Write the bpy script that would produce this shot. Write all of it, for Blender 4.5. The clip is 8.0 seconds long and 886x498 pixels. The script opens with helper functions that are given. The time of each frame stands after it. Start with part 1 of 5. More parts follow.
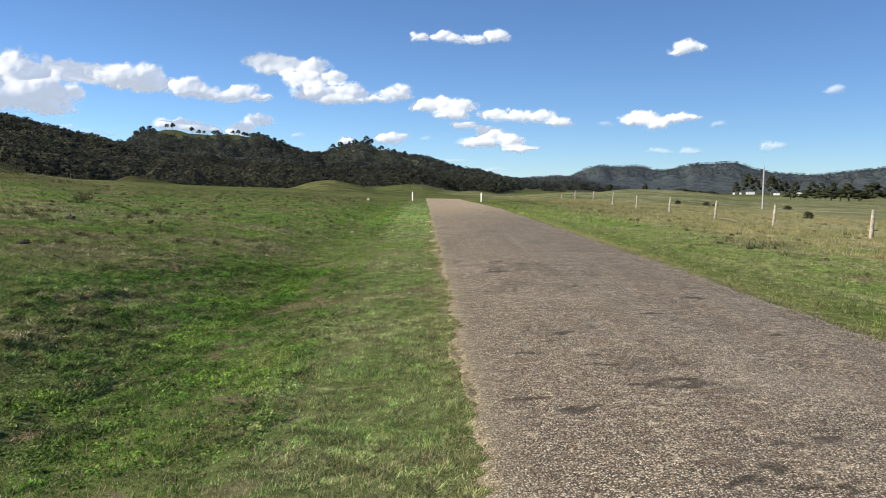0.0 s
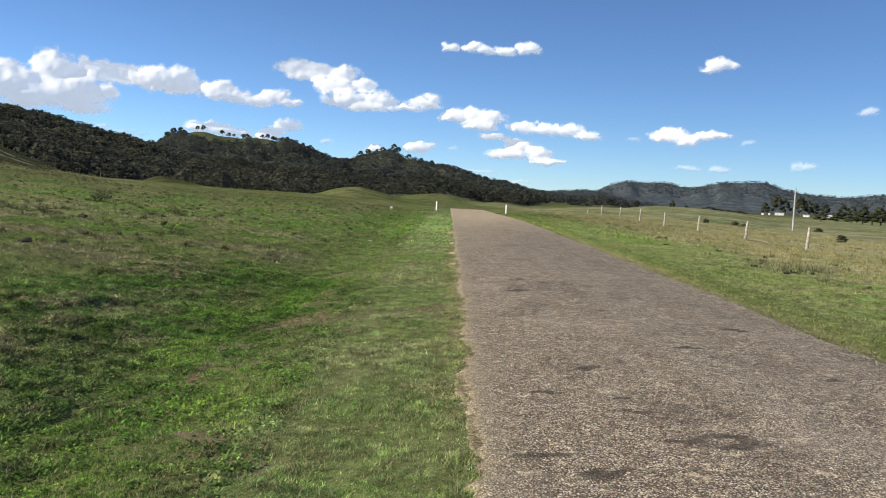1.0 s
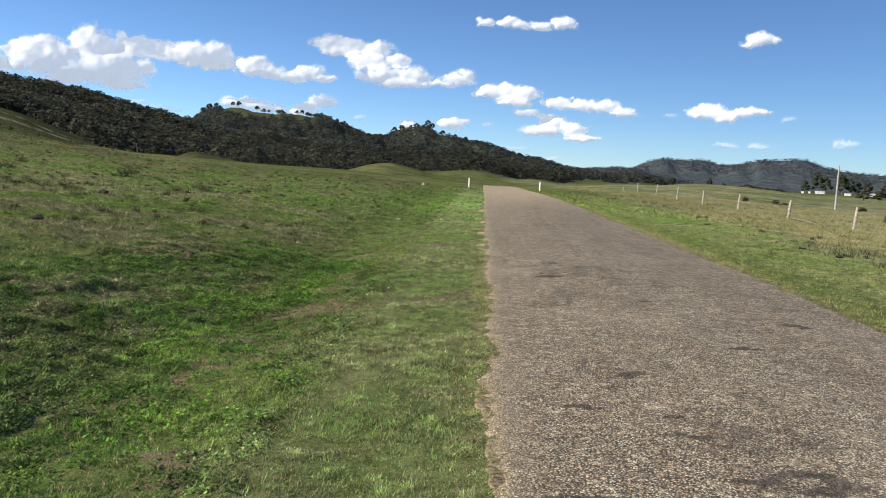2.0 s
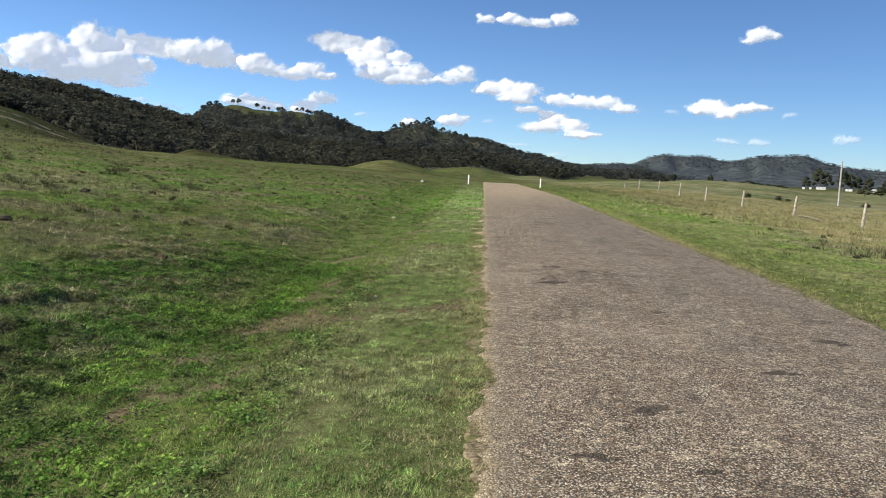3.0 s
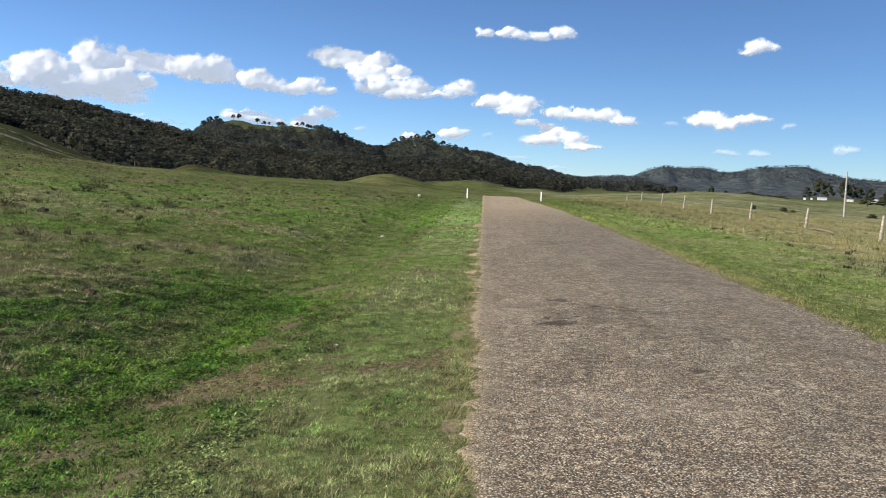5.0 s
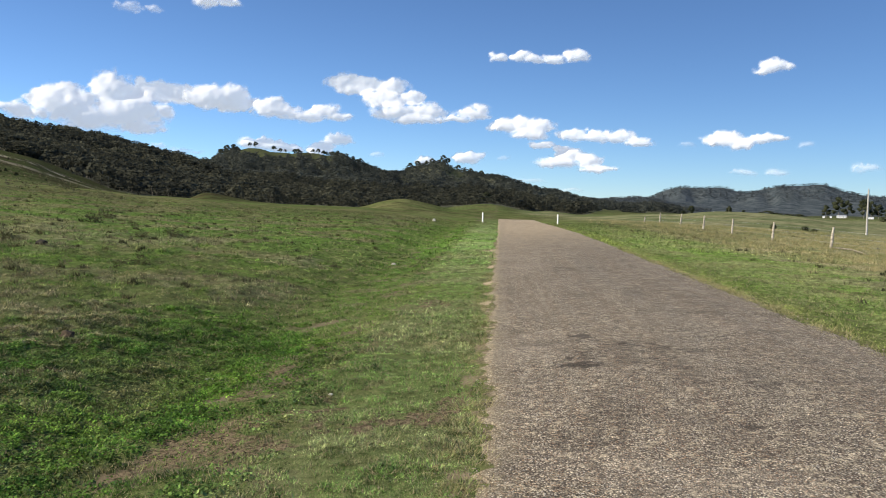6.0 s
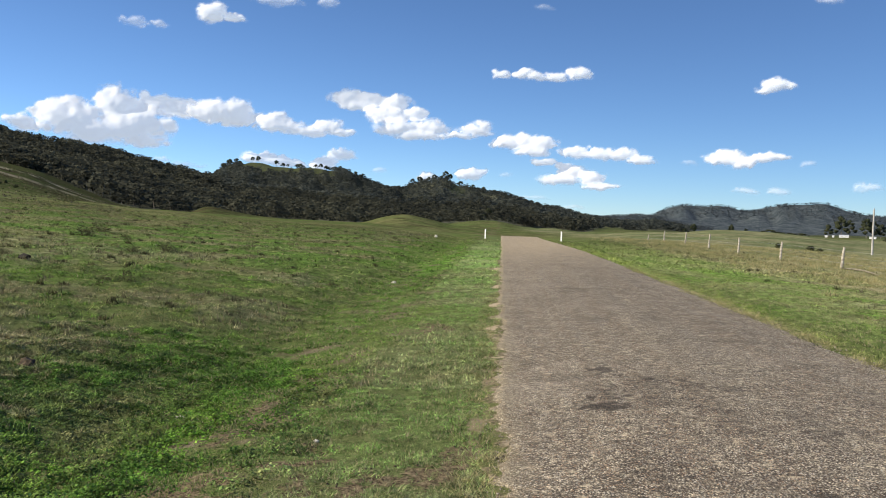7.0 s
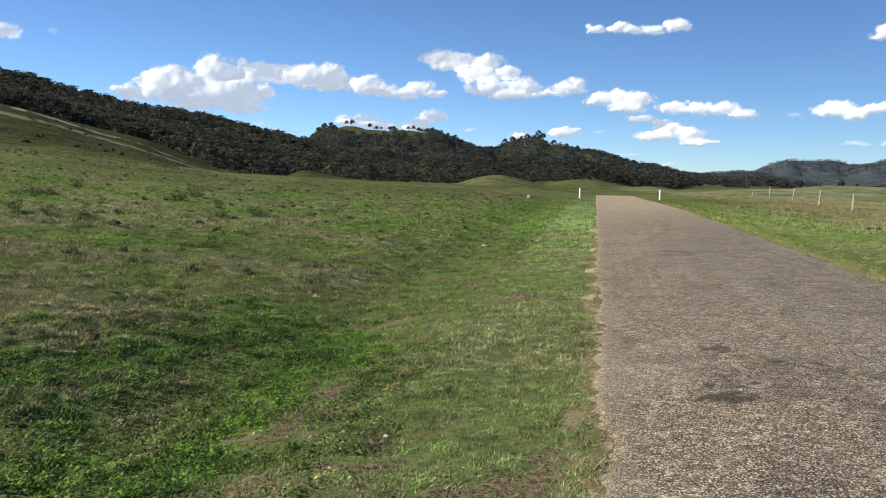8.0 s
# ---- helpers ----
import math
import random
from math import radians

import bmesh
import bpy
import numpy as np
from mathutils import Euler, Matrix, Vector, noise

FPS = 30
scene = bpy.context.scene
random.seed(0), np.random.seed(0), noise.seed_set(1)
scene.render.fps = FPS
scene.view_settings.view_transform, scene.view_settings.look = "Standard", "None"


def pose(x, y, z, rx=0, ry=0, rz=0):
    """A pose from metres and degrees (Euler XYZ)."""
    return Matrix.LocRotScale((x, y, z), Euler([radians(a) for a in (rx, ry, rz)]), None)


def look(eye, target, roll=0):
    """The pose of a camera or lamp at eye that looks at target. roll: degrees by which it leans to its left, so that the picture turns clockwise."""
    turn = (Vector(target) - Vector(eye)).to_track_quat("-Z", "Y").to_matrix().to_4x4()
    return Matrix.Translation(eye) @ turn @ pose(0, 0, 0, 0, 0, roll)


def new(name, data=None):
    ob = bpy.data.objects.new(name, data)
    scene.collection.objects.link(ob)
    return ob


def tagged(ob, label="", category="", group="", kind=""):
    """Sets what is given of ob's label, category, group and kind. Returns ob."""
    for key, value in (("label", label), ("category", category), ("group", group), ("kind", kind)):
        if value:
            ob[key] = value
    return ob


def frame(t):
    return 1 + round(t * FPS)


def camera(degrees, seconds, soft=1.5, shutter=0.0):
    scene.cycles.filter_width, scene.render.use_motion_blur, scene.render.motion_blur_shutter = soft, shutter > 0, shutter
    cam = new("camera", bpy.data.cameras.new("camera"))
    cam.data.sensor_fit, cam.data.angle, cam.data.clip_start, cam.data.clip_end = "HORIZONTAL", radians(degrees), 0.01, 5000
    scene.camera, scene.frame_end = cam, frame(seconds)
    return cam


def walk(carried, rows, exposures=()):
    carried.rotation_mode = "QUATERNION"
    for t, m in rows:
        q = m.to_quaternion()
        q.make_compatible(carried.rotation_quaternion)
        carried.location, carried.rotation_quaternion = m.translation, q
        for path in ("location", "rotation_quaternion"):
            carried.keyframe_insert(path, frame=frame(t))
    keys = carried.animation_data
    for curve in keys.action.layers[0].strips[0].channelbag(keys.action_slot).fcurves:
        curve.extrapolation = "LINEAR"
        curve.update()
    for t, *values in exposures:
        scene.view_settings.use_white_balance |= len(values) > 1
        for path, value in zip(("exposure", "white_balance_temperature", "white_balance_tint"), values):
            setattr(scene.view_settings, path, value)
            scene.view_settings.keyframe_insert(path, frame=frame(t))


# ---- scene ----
cam = camera(56.3, 8.0, soft=1.0)
METRES, EYE, TILT, LEAN, TURN = 7.75, 1.55, 0.0, -3.5, -1.1
ROWS = [
    (0.0, 0.0, 0.0, 0.0, -0.26, -4.65, 3.17),
    (0.5, 0.0115, 0.0577, 0.0037, 2.24, -4.22, 1.8),
    (1.0, 0.0143, 0.1198, -0.0008, 1.54, -3.89, 1.27),
    (1.5, 0.0207, 0.18, -0.0005, 2.66, -4.83, 1.31),
    (1.7, 0.0216, 0.2057, -0.0005, 4.07, -5.38, 1.1),
    (2.8, 0.0267, 0.3468, -0.0016, 2.92, -5.58, 0.78),
    (3.0, 0.0276, 0.3725, -0.0016, 3.89, -5.67, 1.21),
    (3.5, 0.0295, 0.4362, 0.0022, 4.35, -4.74, 1.74),
    (4.0, 0.0289, 0.5082, 0.0021, 1.03, -5.17, 1.27),
    (4.5, 0.0382, 0.5719, -0.0006, 3.21, -6.18, 1.45),
    (4.7, 0.0386, 0.596, -0.0006, 4.01, -5.75, 1.34),
    (5.8, 0.0407, 0.7286, 0.0014, 3.16, -3.0, 2.65),
    (6.0, 0.0411, 0.7527, 0.0014, 5.02, -3.05, 2.57),
    (6.5, 0.0344, 0.8137, -0.0002, 5.71, -2.04, 2.23),
    (7.0, 0.0267, 0.8749, 0.0023, 5.15, -1.94, 2.07),
    (7.5, 0.0253, 0.9349, 0.0042, 9.3, -2.66, 2.63),
    (8.0, 0.0194, 0.9951, 0.0007, 11.56, -4.37, 2.96),
]
walk(cam, [(t, pose(0, 0, EYE, TILT, LEAN, TURN) @ pose(METRES * x, METRES * y, METRES * z, 90 + pitch, roll, yaw)) for t, x, y, z, yaw, pitch, roll in ROWS], exposures=[(0.0, 0.42), (8.0, 0.42)])

# ---- sky, sun ----
SUN_AZ, SUN_EL = -110.0, 33.0
world = bpy.data.worlds.new("sky")
scene.world = world
world.use_nodes = True
wn = world.node_tree
wn.nodes.clear()
sky = wn.nodes.new("ShaderNodeTexSky")
sky.sky_type, sky.sun_disc = "NISHITA", False
sky.sun_elevation, sky.sun_rotation = radians(SUN_EL), radians(-SUN_AZ)
sky.air_density, sky.dust_density, sky.ozone_density, sky.altitude = 1.0, 0.02, 3.0, 3500.0
background = wn.nodes.new("ShaderNodeBackground")
background.inputs["Strength"].default_value = 0.084
world_out = wn.nodes.new("ShaderNodeOutputWorld")
clear_air = wn.nodes.new("ShaderNodeMix")
clear_air.data_type, clear_air.blend_type = "RGBA", "MULTIPLY"
clear_air.inputs[0].default_value, clear_air.inputs[7].default_value = 1.0, (0.84, 1.02, 1.20, 1)
wn.links.new(sky.outputs[0], clear_air.inputs[6])
wn.links.new(clear_air.outputs[2], background.inputs[0])
wn.links.new(background.outputs[0], world_out.inputs[0])

sun_data = bpy.data.lights.new("sun", "SUN")
sun_data.energy, sun_data.angle, sun_data.color = 5.0, radians(0.53), (1.0, 0.91, 0.76)
sun = new("sun", sun_data)
sa, se = radians(SUN_AZ), radians(SUN_EL)
sun.matrix_world = look((0, 0, 60), (-60 * math.sin(sa) * math.cos(se), -60 * math.cos(sa) * math.cos(se), 60 - 60 * math.sin(se)))


# ---- numbers: noise and the lie of the land ----
def lattice(ix, iy, seed):
    h = np.sin(ix * 127.1 + iy * 311.7 + seed * 74.7) * 43758.5453
    return h - np.floor(h)


def value_noise(x, y, seed=0.0):
    ix, iy = np.floor(x), np.floor(y)
    fx, fy = x - ix, y - iy
    fx, fy = fx * fx * (3 - 2 * fx), fy * fy * (3 - 2 * fy)
    low = lattice(ix, iy, seed) * (1 - fx) + lattice(ix + 1, iy, seed) * fx
    high = lattice(ix, iy + 1, seed) * (1 - fx) + lattice(ix + 1, iy + 1, seed) * fx
    return low * (1 - fy) + high * fy


def fbm(x, y, seed=0.0, octaves=4):
    total, amp, norm = 0.0, 1.0, 0.0
    for k in range(octaves):
        total = total + amp * value_noise(x * 2**k, y * 2**k, seed + 3.1 * k)
        norm += amp
        amp *= 0.5
    return total / norm


def smooth(a, b, v):
    t = np.clip((v - a) / (b - a), 0, 1)
    return t * t * (3 - 2 * t)


CENTRE = (0.3, 4.0)
# the hills are drawn up in plan distances; beyond the spur they lie farther off than in the plan
PLAN = (0, 240, 300, 600, 950, 1250, 1700, 2700, 4400)
LAND = (0, 240, 440, 1150, 1800, 2200, 2750, 3600, 4450)


def reach(r):
    """Metres on the ground for a distance in the plan."""
    return np.interp(r, PLAN, LAND)


ROAD_L, ROAD_R = 0.33, 4.38
# height across the road, the drain and the paddocks beside it
ACROSS_X = (-60, -25, -15, -10, -6, -4.4, -2.7, -2.0, -1.0, 0.0, 0.35, 1.3, 2.3, 3.4, 4.4, 5.2, 7, 12, 19, 30, 60)
ACROSS_Z = (2.0, 1.0, 0.52, 0.26, 0.10, -0.02, -0.24, -0.18, -0.06, 0.0, 0.03, 0.09, 0.12, 0.11, 0.07, 0.0, -0.12, -0.42, -0.75, -1.0, -1.6)
# rings of the land, fitted to the skylines in the camera's view: distance, then (bearing, elevation) in degrees, as
# from its eye height
RINGS = []
RINGS.append((95, [(-180, -0.95), (-120, 0.6), (-90, 1.5), (-60, 2.0), (-45, 1.8), (-36, 1.3), (-33, 1.05), (-30, 0.6), (-26.7, 0.4), (-23.6, 0.05), (-20, -0.12), (-17, -0.27), (-13, -0.41), (-9, -0.52), (-6, -0.75), (-2, -1.02), (0, -1.2), (3, -1.22), (6, -1.15), (10.5, -1.25), (15, -1.45), (22, -1.72), (30, -1.9), (60, -2.2), (120, -2.2), (180, -0.95)]))
RINGS.append((150, [(-180, -0.6), (-90, 2.4), (-60, 3.4), (-45, 3.1), (-38, 2.5), (-33, 1.7), (-30, 1.05), (-27, 0.3), (-24, -0.3), (-20, -0.75), (-9, -1.1), (-2, -1.4), (5, -1.5), (10, -1.5), (15, -1.55), (22, -1.78), (30, -1.75), (60, -2.0), (180, -0.6)]))
RINGS.append((240, [(-180, 0.2), (-90, 4.0), (-60, 5.4), (-45, 5.0), (-38.3, 4.16), (-36.2, 3.75), (-33, 2.78), (-30, 2.0), (-28.6, 1.35), (-26.9, 0.72), (-25.4, 0.2), (-23, -0.3), (-20.8, -0.2), (-19.8, 0.36), (-18.6, 0.12), (-17, -0.2), (-14, -0.5), (-9.6, -0.6), (-8.1, -0.12), (-6.6, 0.15), (-5, -0.18), (-3.5, -0.56), (-1.9, -0.71), (0, -0.92), (6, -0.95), (7.8, -0.84), (9.3, -0.69), (12, -0.66), (13.9, -0.42), (15, -0.41), (17.2, -0.48), (19, -0.62), (21, -0.85), (24, -1.1), (30, -1.25), (60, -1.4), (180, 0.2)]))
RINGS.append((320, [(-180, 0.4), (-60, 5.2), (-38, 4.0), (-30, 2.2), (-25, 0.4), (-20, -0.3), (-10, -0.7), (-5, -0.7), (5, -1.1), (12, -0.95), (16, -0.8), (22, -0.95), (30, -1.05), (60, -1.1), (180, 0.4)]))
RINGS.append((430, [(-180, 0.6), (-60, 5.6), (-38, 4.4), (-30, 2.7), (-25, 1.6), (-20, 0.6), (-12, -0.15), (-8, -0.45), (-5, -0.5), (-2.9, -0.35), (-1.4, -0.14), (-0.3, -0.1), (0.6, -0.3), (1.4, -0.5), (2.8, -0.66), (4.7, -0.83), (7, -0.92), (12, -0.85), (20, -0.75), (26, -0.85), (60, -0.9), (180, 0.6)]))
RINGS.append((600, [(-180, 1.0), (-60, 6.4), (-45, 6.4), (-38.3, 5.88), (-36.4, 5.5), (-34.8, 5.02), (-32.9, 4.5), (-31, 4.12), (-28.6, 3.72), (-25.8, 3.42), (-24.6, 3.26), (-23.3, 2.85), (-22, 2.42), (-20.8, 2.05), (-19.6, 1.75), (-14, 1.25), (-8, 0.85), (-4, 0.9), (0, 0.55), (3, 0.1), (6, -0.4), (9, -0.6), (14, -0.66), (22, -0.68), (60, -0.66), (180, 1.0)]))
RINGS.append((950, [(-180, 1.4), (-60, 5.0), (-30, 2.6), (-22, 2.0), (-20.4, 2.05), (-19.4, 2.45), (-18.7, 3.0), (-17.9, 3.18), (-17, 3.2), (-15.4, 3.14), (-14.1, 3.09), (-12.8, 3.01), (-11.4, 2.82), (-10.3, 2.44), (-8.8, 1.98), (-7.5, 1.74), (-6.9, 1.8), (-6.2, 2.08), (-5.4, 2.22), (-4.4, 2.42), (-3.8, 2.5), (-3.3, 2.12), (-2.3, 1.82), (-0.3, 1.6), (1.1, 1.26), (2.8, 0.84), (4.4, 0.5), (5.6, 0.2), (6.9, 0.0), (8, -0.15), (10.5, -0.1), (12.5, -0.5), (15, -0.75), (20, -0.68), (60, -0.6), (180, 1.4)]))
RINGS.append((1250, [(-180, 1.2), (-60, 3.5), (-20, 1.5), (-5, 1.2), (5, -0.1), (11, -0.6), (15, -0.75), (22, -0.65), (60, -0.5), (180, 1.2)]))
RINGS.append((1700, [(-180, 1.0), (-60, 2.0), (-10, 1.0), (4, 0.25), (6.9, 0.22), (8.3, 0.36), (10, 0.36), (11.4, 0.0), (14, -0.4), (20, -0.4), (60, -0.3), (180, 1.0)]))
RINGS.append((2700, [(-180, 0.9), (-60, 1.2), (0, 0.1), (9.6, 0.38), (10.4, 0.5), (10.8, 0.86), (11.5, 1.09), (12.4, 1.21), (13.4, 1.07), (14.2, 1.21), (15.1, 1.11), (15.6, 0.9), (16.3, 0.79), (17.2, 1.07), (18.2, 1.3), (19.5, 1.29), (20.65, 1.39), (21.5, 1.1), (22.1, 0.86), (23, 0.7), (24.4, 0.62), (25.9, 0.6), (26.6, 0.67), (27.8, 0.76), (28.7, 0.96), (29.4, 1.05), (34, 1.1), (45, 0.8), (90, 0.8), (180, 0.9)]))
RINGS.append((4400, [(-180, 0.1), (180, 0.1)]))


def polar(x, y):
    dx, dy = x - CENTRE[0], y - CENTRE[1]
    return np.degrees(np.arctan2(dx, dy)), np.interp(np.hypot(dx, dy), LAND, PLAN)


def ring_height(k, az):
    r, knots = RINGS[k]
    spread = 0.45 if r < 300 else 0.25
    el = sum(np.interp(az + o * spread, [a for a, _ in knots], [e for _, e in knots]) for o in (-1, -0.4, 0.4, 1)) / 4
    return EYE + reach(r) * np.tan(np.radians(el))


def ground_z(x, y):
    x, y = np.asarray(x, float), np.asarray(y, float)
    az, r = polar(x, y)
    first = ring_height(0, az)
    edge_x = CENTRE[0] + RINGS[0][0] * np.sin(np.radians(az))
    near = np.interp(x, ACROSS_X, ACROSS_Z)
    z = near + (first - np.interp(edge_x, ACROSS_X, ACROSS_Z)) * smooth(22, 95, r)
    for k in range(len(RINGS) - 1):
        a, b = RINGS[k][0], RINGS[k + 1][0]
        t = np.clip((r - a) / (b - a), 0, 1)
        t = 0.5 * t + 0.5 * t * t * (3 - 2 * t)
        z = np.where(r > a, ring_height(k, az) * (1 - t) + ring_height(k + 1, az) * t, z)
    off_road = smooth(0.0, 0.8, np.abs(x - 2.35) - 2.05)
    z = z + off_road * (0.07 * (fbm(x * 0.55, y * 0.55, 5.0) - 0.5) + (0.07 + 0.06 * smooth(-2.8, -4.5, x)) * smooth(45, 20, r) * (fbm(x * 2.3, y * 2.3, 6.0, 3) - 0.5) + 0.22 * smooth(6, 30, np.abs(x)) * (fbm(x * 0.12, y * 0.12, 8.0) - 0.5))
    z = z + mounds(x, y)
    open_land = smooth(-10, -7, az) * smooth(420, 470, r) * smooth(-3.0, 6.0, az)
    z = z + smooth(300, 500, r) * 0.014 * (1 - 0.8 * open_land) * reach(r) * (fbm(az * 0.55, np.log(np.maximum(r, 1)) * 9, 11.0) - 0.5)
    # gullies down the faces of the hills
    fold = 1 - 2 * np.abs(fbm(az * 0.9 + 0.0012 * r, r * 0.0009, 13.0, 4) - 0.5)
    z = z - smooth(560, 700, r) * smooth(930, 800, r) * 11 * smooth(0.72, 0.98, fold)
    fold = 1 - 2 * np.abs(fbm(az * 1.3 + 0.0006 * r, r * 0.00015, 14.0, 4) - 0.5)
    z = z - smooth(1850, 2250, r) * smooth(2690, 2450, r) * smooth(6, 9, az) * 20 * smooth(0.55, 0.99, fold)
    return z


def wooded(az, r):
    """How far the land is under forest: 0 to 1."""
    front = np.interp(az, (-60, -38, -32, -28.5, -25.5, -22, -19, -10.5, -9.5, -5, 0.2, 1.4, 6, 7, 12.4, 13, 60), (330, 330, 320, 300, 262, 258, 300, 330, 335, 370, 425, 415, 450, 620, 640, 1350, 1350))
    front = front * (1 + 0.06 * (fbm(az * 1.1, az * 0, 21.0) - 0.5))
    w = smooth(0, 12, r - front)
    meadow = smooth(-17.9, -17.5, az) * smooth(-11.2, -11.7, az) * smooth(818, 840, r + 40 * (fbm(az * 1.3, r * 0.01, 22.0) - 0.5))
    knob = smooth(-3.9, -3.5, az) * smooth(-2.3, -2.7, az) * smooth(770, 800, r) * 0.8
    return w * (1 - meadow) * (1 - knob)


SOIL_SPOTS = [(-2.07, 8.25, 0.16, 0.45), (-1.88, 11.2, 0.14, 0.6), (-2.7, 5.7, 0.15, 0.14), (-3.8, 8.7, 0.2, 0.15), (-1.65, 12.75, 0.16, 0.2), (-1.5, 11.8, 0.35, 0.35), (-1.62, 11.25, 0.45, 0.4), (-1.2, 11.2, 0.42, 0.34), (-1.0, 12.0, 0.34, 0.3), (-0.8, 11.5, 0.34, 0.26), (-0.33, 11.7, 0.42, 0.24), (-0.93, 12.4, 0.2, 0.16), (0.12, 12.1, 0.16, 0.4), (-0.62, 18.5, 0.3, 0.5), (-1.7, 13.8, 0.12, 0.5), (-2.2, 9.8, 0.12, 0.4)]
SAND_SPOTS = [(0.18, 15.95, 0.24, 0.10), (0.24, 21.5, 0.12, 0.4), (0.24, 18.4, 0.12, 0.3), (0.10, 32.2, 0.26, 0.7), (0.25, 25.5, 0.10, 0.5)]


WEEDY_SPOTS = [(-9.3, 20.0, 2.2, 1.6), (-7.0, 16.4, 1.8, 1.5), (-5.0, 16.2, 1.3, 1.2), (-3.9, 20.3, 1.2, 1.5), (-4.1, 11.0, 1.0, 1.7), (-4.4, 8.7, 1.1, 0.7), (-5.4, 19.7, 1.5, 0.9), (-4.7, 14.6, 0.7, 0.7), (-4.6, 26.0, 1.1, 1.6), (-12.5, 26, 2.5, 2.0), (-9.5, 31, 2.0, 1.5), (-3.6, 6.3, 0.5, 0.4)]
FRESH_SPOTS = [(-1.5, 7.2, 0.42, 1.2), (-1.9, 5.3, 0.4, 0.6), (-2.15, 13.2, 0.3, 0.9), (-1.58, 14.8, 0.16, 0.35), (-1.5, 15.9, 0.35, 1.0), (-1.25, 17.4, 0.35, 1.6), (-2.9, 11.9, 0.6, 0.7), (-2.55, 9.3, 0.4, 0.8), (-2.9, 6.4, 0.5, 0.4), (-1.0, 20.5, 0.3, 1.6), (-6.8, 17.9, 0.9, 0.35), (-8.4, 14.6, 1.2, 0.4), (-10.0, 22.6, 1.6, 0.5), (9.5, 19.5, 1.8, 0.8), (12.2, 24.0, 2.2, 1.0)]
BARE_RIGHT = [(7.7, 16.6, 0.5, 0.5), (8.2, 14.6, 0.7, 0.5), (6.8, 17.8, 0.4, 0.3), (9.0, 17.3, 0.6, 0.3), (9.8, 21.2, 0.7, 0.4), (7.2, 22.8, 0.5, 0.3)]


def spots(x, y, listed, seed):
    """Ragged worn spots: 0 to 1."""
    rag = 2.4 * (fbm(x * 4.0, y * 4.0, seed, 5) - 0.5)
    out = np.zeros(np.shape(x))
    for cx, cy, rx, ry in listed:
        out = np.maximum(out, smooth(1.3, 0.45, np.hypot((x - cx) / rx, (y - cy) / ry) + rag))
    return out


TAR_SPOTS = [
    (1.58, 5.80, 0.10, 0.04), (1.48, 6.48, 0.11, 0.04), (1.44, 6.84, 0.08, 0.03), (0.92, 7.07, 0.10, 0.04),
    (1.55, 3.88, 0.10, 0.06), (1.95, 3.75, 0.11, 0.07), (1.75, 4.05, 0.09, 0.05), (2.25, 4.46, 0.12, 0.06), (2.02, 4.44, 0.09, 0.06), (1.02, 5.25, 0.18, 0.09), (3.38, 10.21, 0.15, 0.12), (3.36, 7.68, 0.09, 0.05),
    (1.35, 15.03, 0.12, 0.16), (1.17, 13.40, 0.14, 0.09), (1.74, 14.52, 0.06, 0.06), (1.99, 14.52, 0.08, 0.05), (1.43, 12.54, 0.06, 0.05),
    (1.13, 13.75, 0.06, 0.06), (1.36, 7.87, 0.14, 0.10), (0.75, 5.58, 0.13, 0.06), (1.55, 5.25, 0.08, 0.04), (2.5, 8.9, 0.10, 0.06), (2.1, 11.3, 0.08, 0.05)]


def tar(x, y):
    near = np.zeros(np.shape(x))
    rag = 3.0 * (fbm(x * 17.0, y * 17.0, 67.0, 4) - 0.5)
    for cx, cy, rx, ry in TAR_SPOTS:
        near = np.maximum(near, smooth(1.2, 0.3, np.hypot((x - cx) / rx, (y - cy) / ry) * 1.0 + rag))
    ring = np.abs(np.hypot((x - 1.84) / 0.19, (y - 5.82) / 0.15) - 0.8)
    near = np.maximum(near, smooth(0.40, 0.08, ring + 0.10 * rag) * (0.35 + 0.65 * smooth(-0.15, 0.1, (x - 1.84) - 0.6 * (y - 5.82))))
    near = np.maximum(near, 0.8 * smooth(1.2, 0.3, np.hypot((x - 1.98) / 0.10, (y - 5.74) / 0.07) + rag))
    drift = smooth(0.60, 0.72, fbm(x * 1.7, y * 1.1, 69.0, 5)) * 0.2
    return np.maximum(near, drift)


def worn_soil(x, y):
    return np.maximum(spots(x, y, SOIL_SPOTS, 61.0), 0.8 * spots(x, y, BARE_RIGHT, 62.0))


def weedy(x, y):
    """Dry weedy patches of the pasture: 0 to 1."""
    x, y = np.asarray(x, float), np.asarray(y, float)
    roam = smooth(0.59, 0.73, fbm(x * 0.28, y * 0.34, 71.0, 5)) * (smooth(-4.0, -6.5, x) * smooth(13, 18, y) + 0.8 * smooth(7.0, 9.5, x))
    return np.maximum(np.clip(1.15 * spots(x * 0.55, y * 0.55, [tuple(0.55 * v for v in p) for p in WEEDY_SPOTS], 72.0), 0, 1), roam)


def fresh(x, y):
    """Lush bright patches: 0 to 1."""
    x, y = np.asarray(x, float), np.asarray(y, float)
    roam = 0.4 * smooth(0.56, 0.68, fbm(x * 0.22, y * 0.5, 73.0, 5)) * smooth(14, 20, y) * smooth(70, 40, y)
    return np.maximum(spots(x * 0.8, y * 0.8, [tuple(0.8 * v for v in p) for p in FRESH_SPOTS], 74.0), roam) * (1 - 0.7 * weedy(x, y))


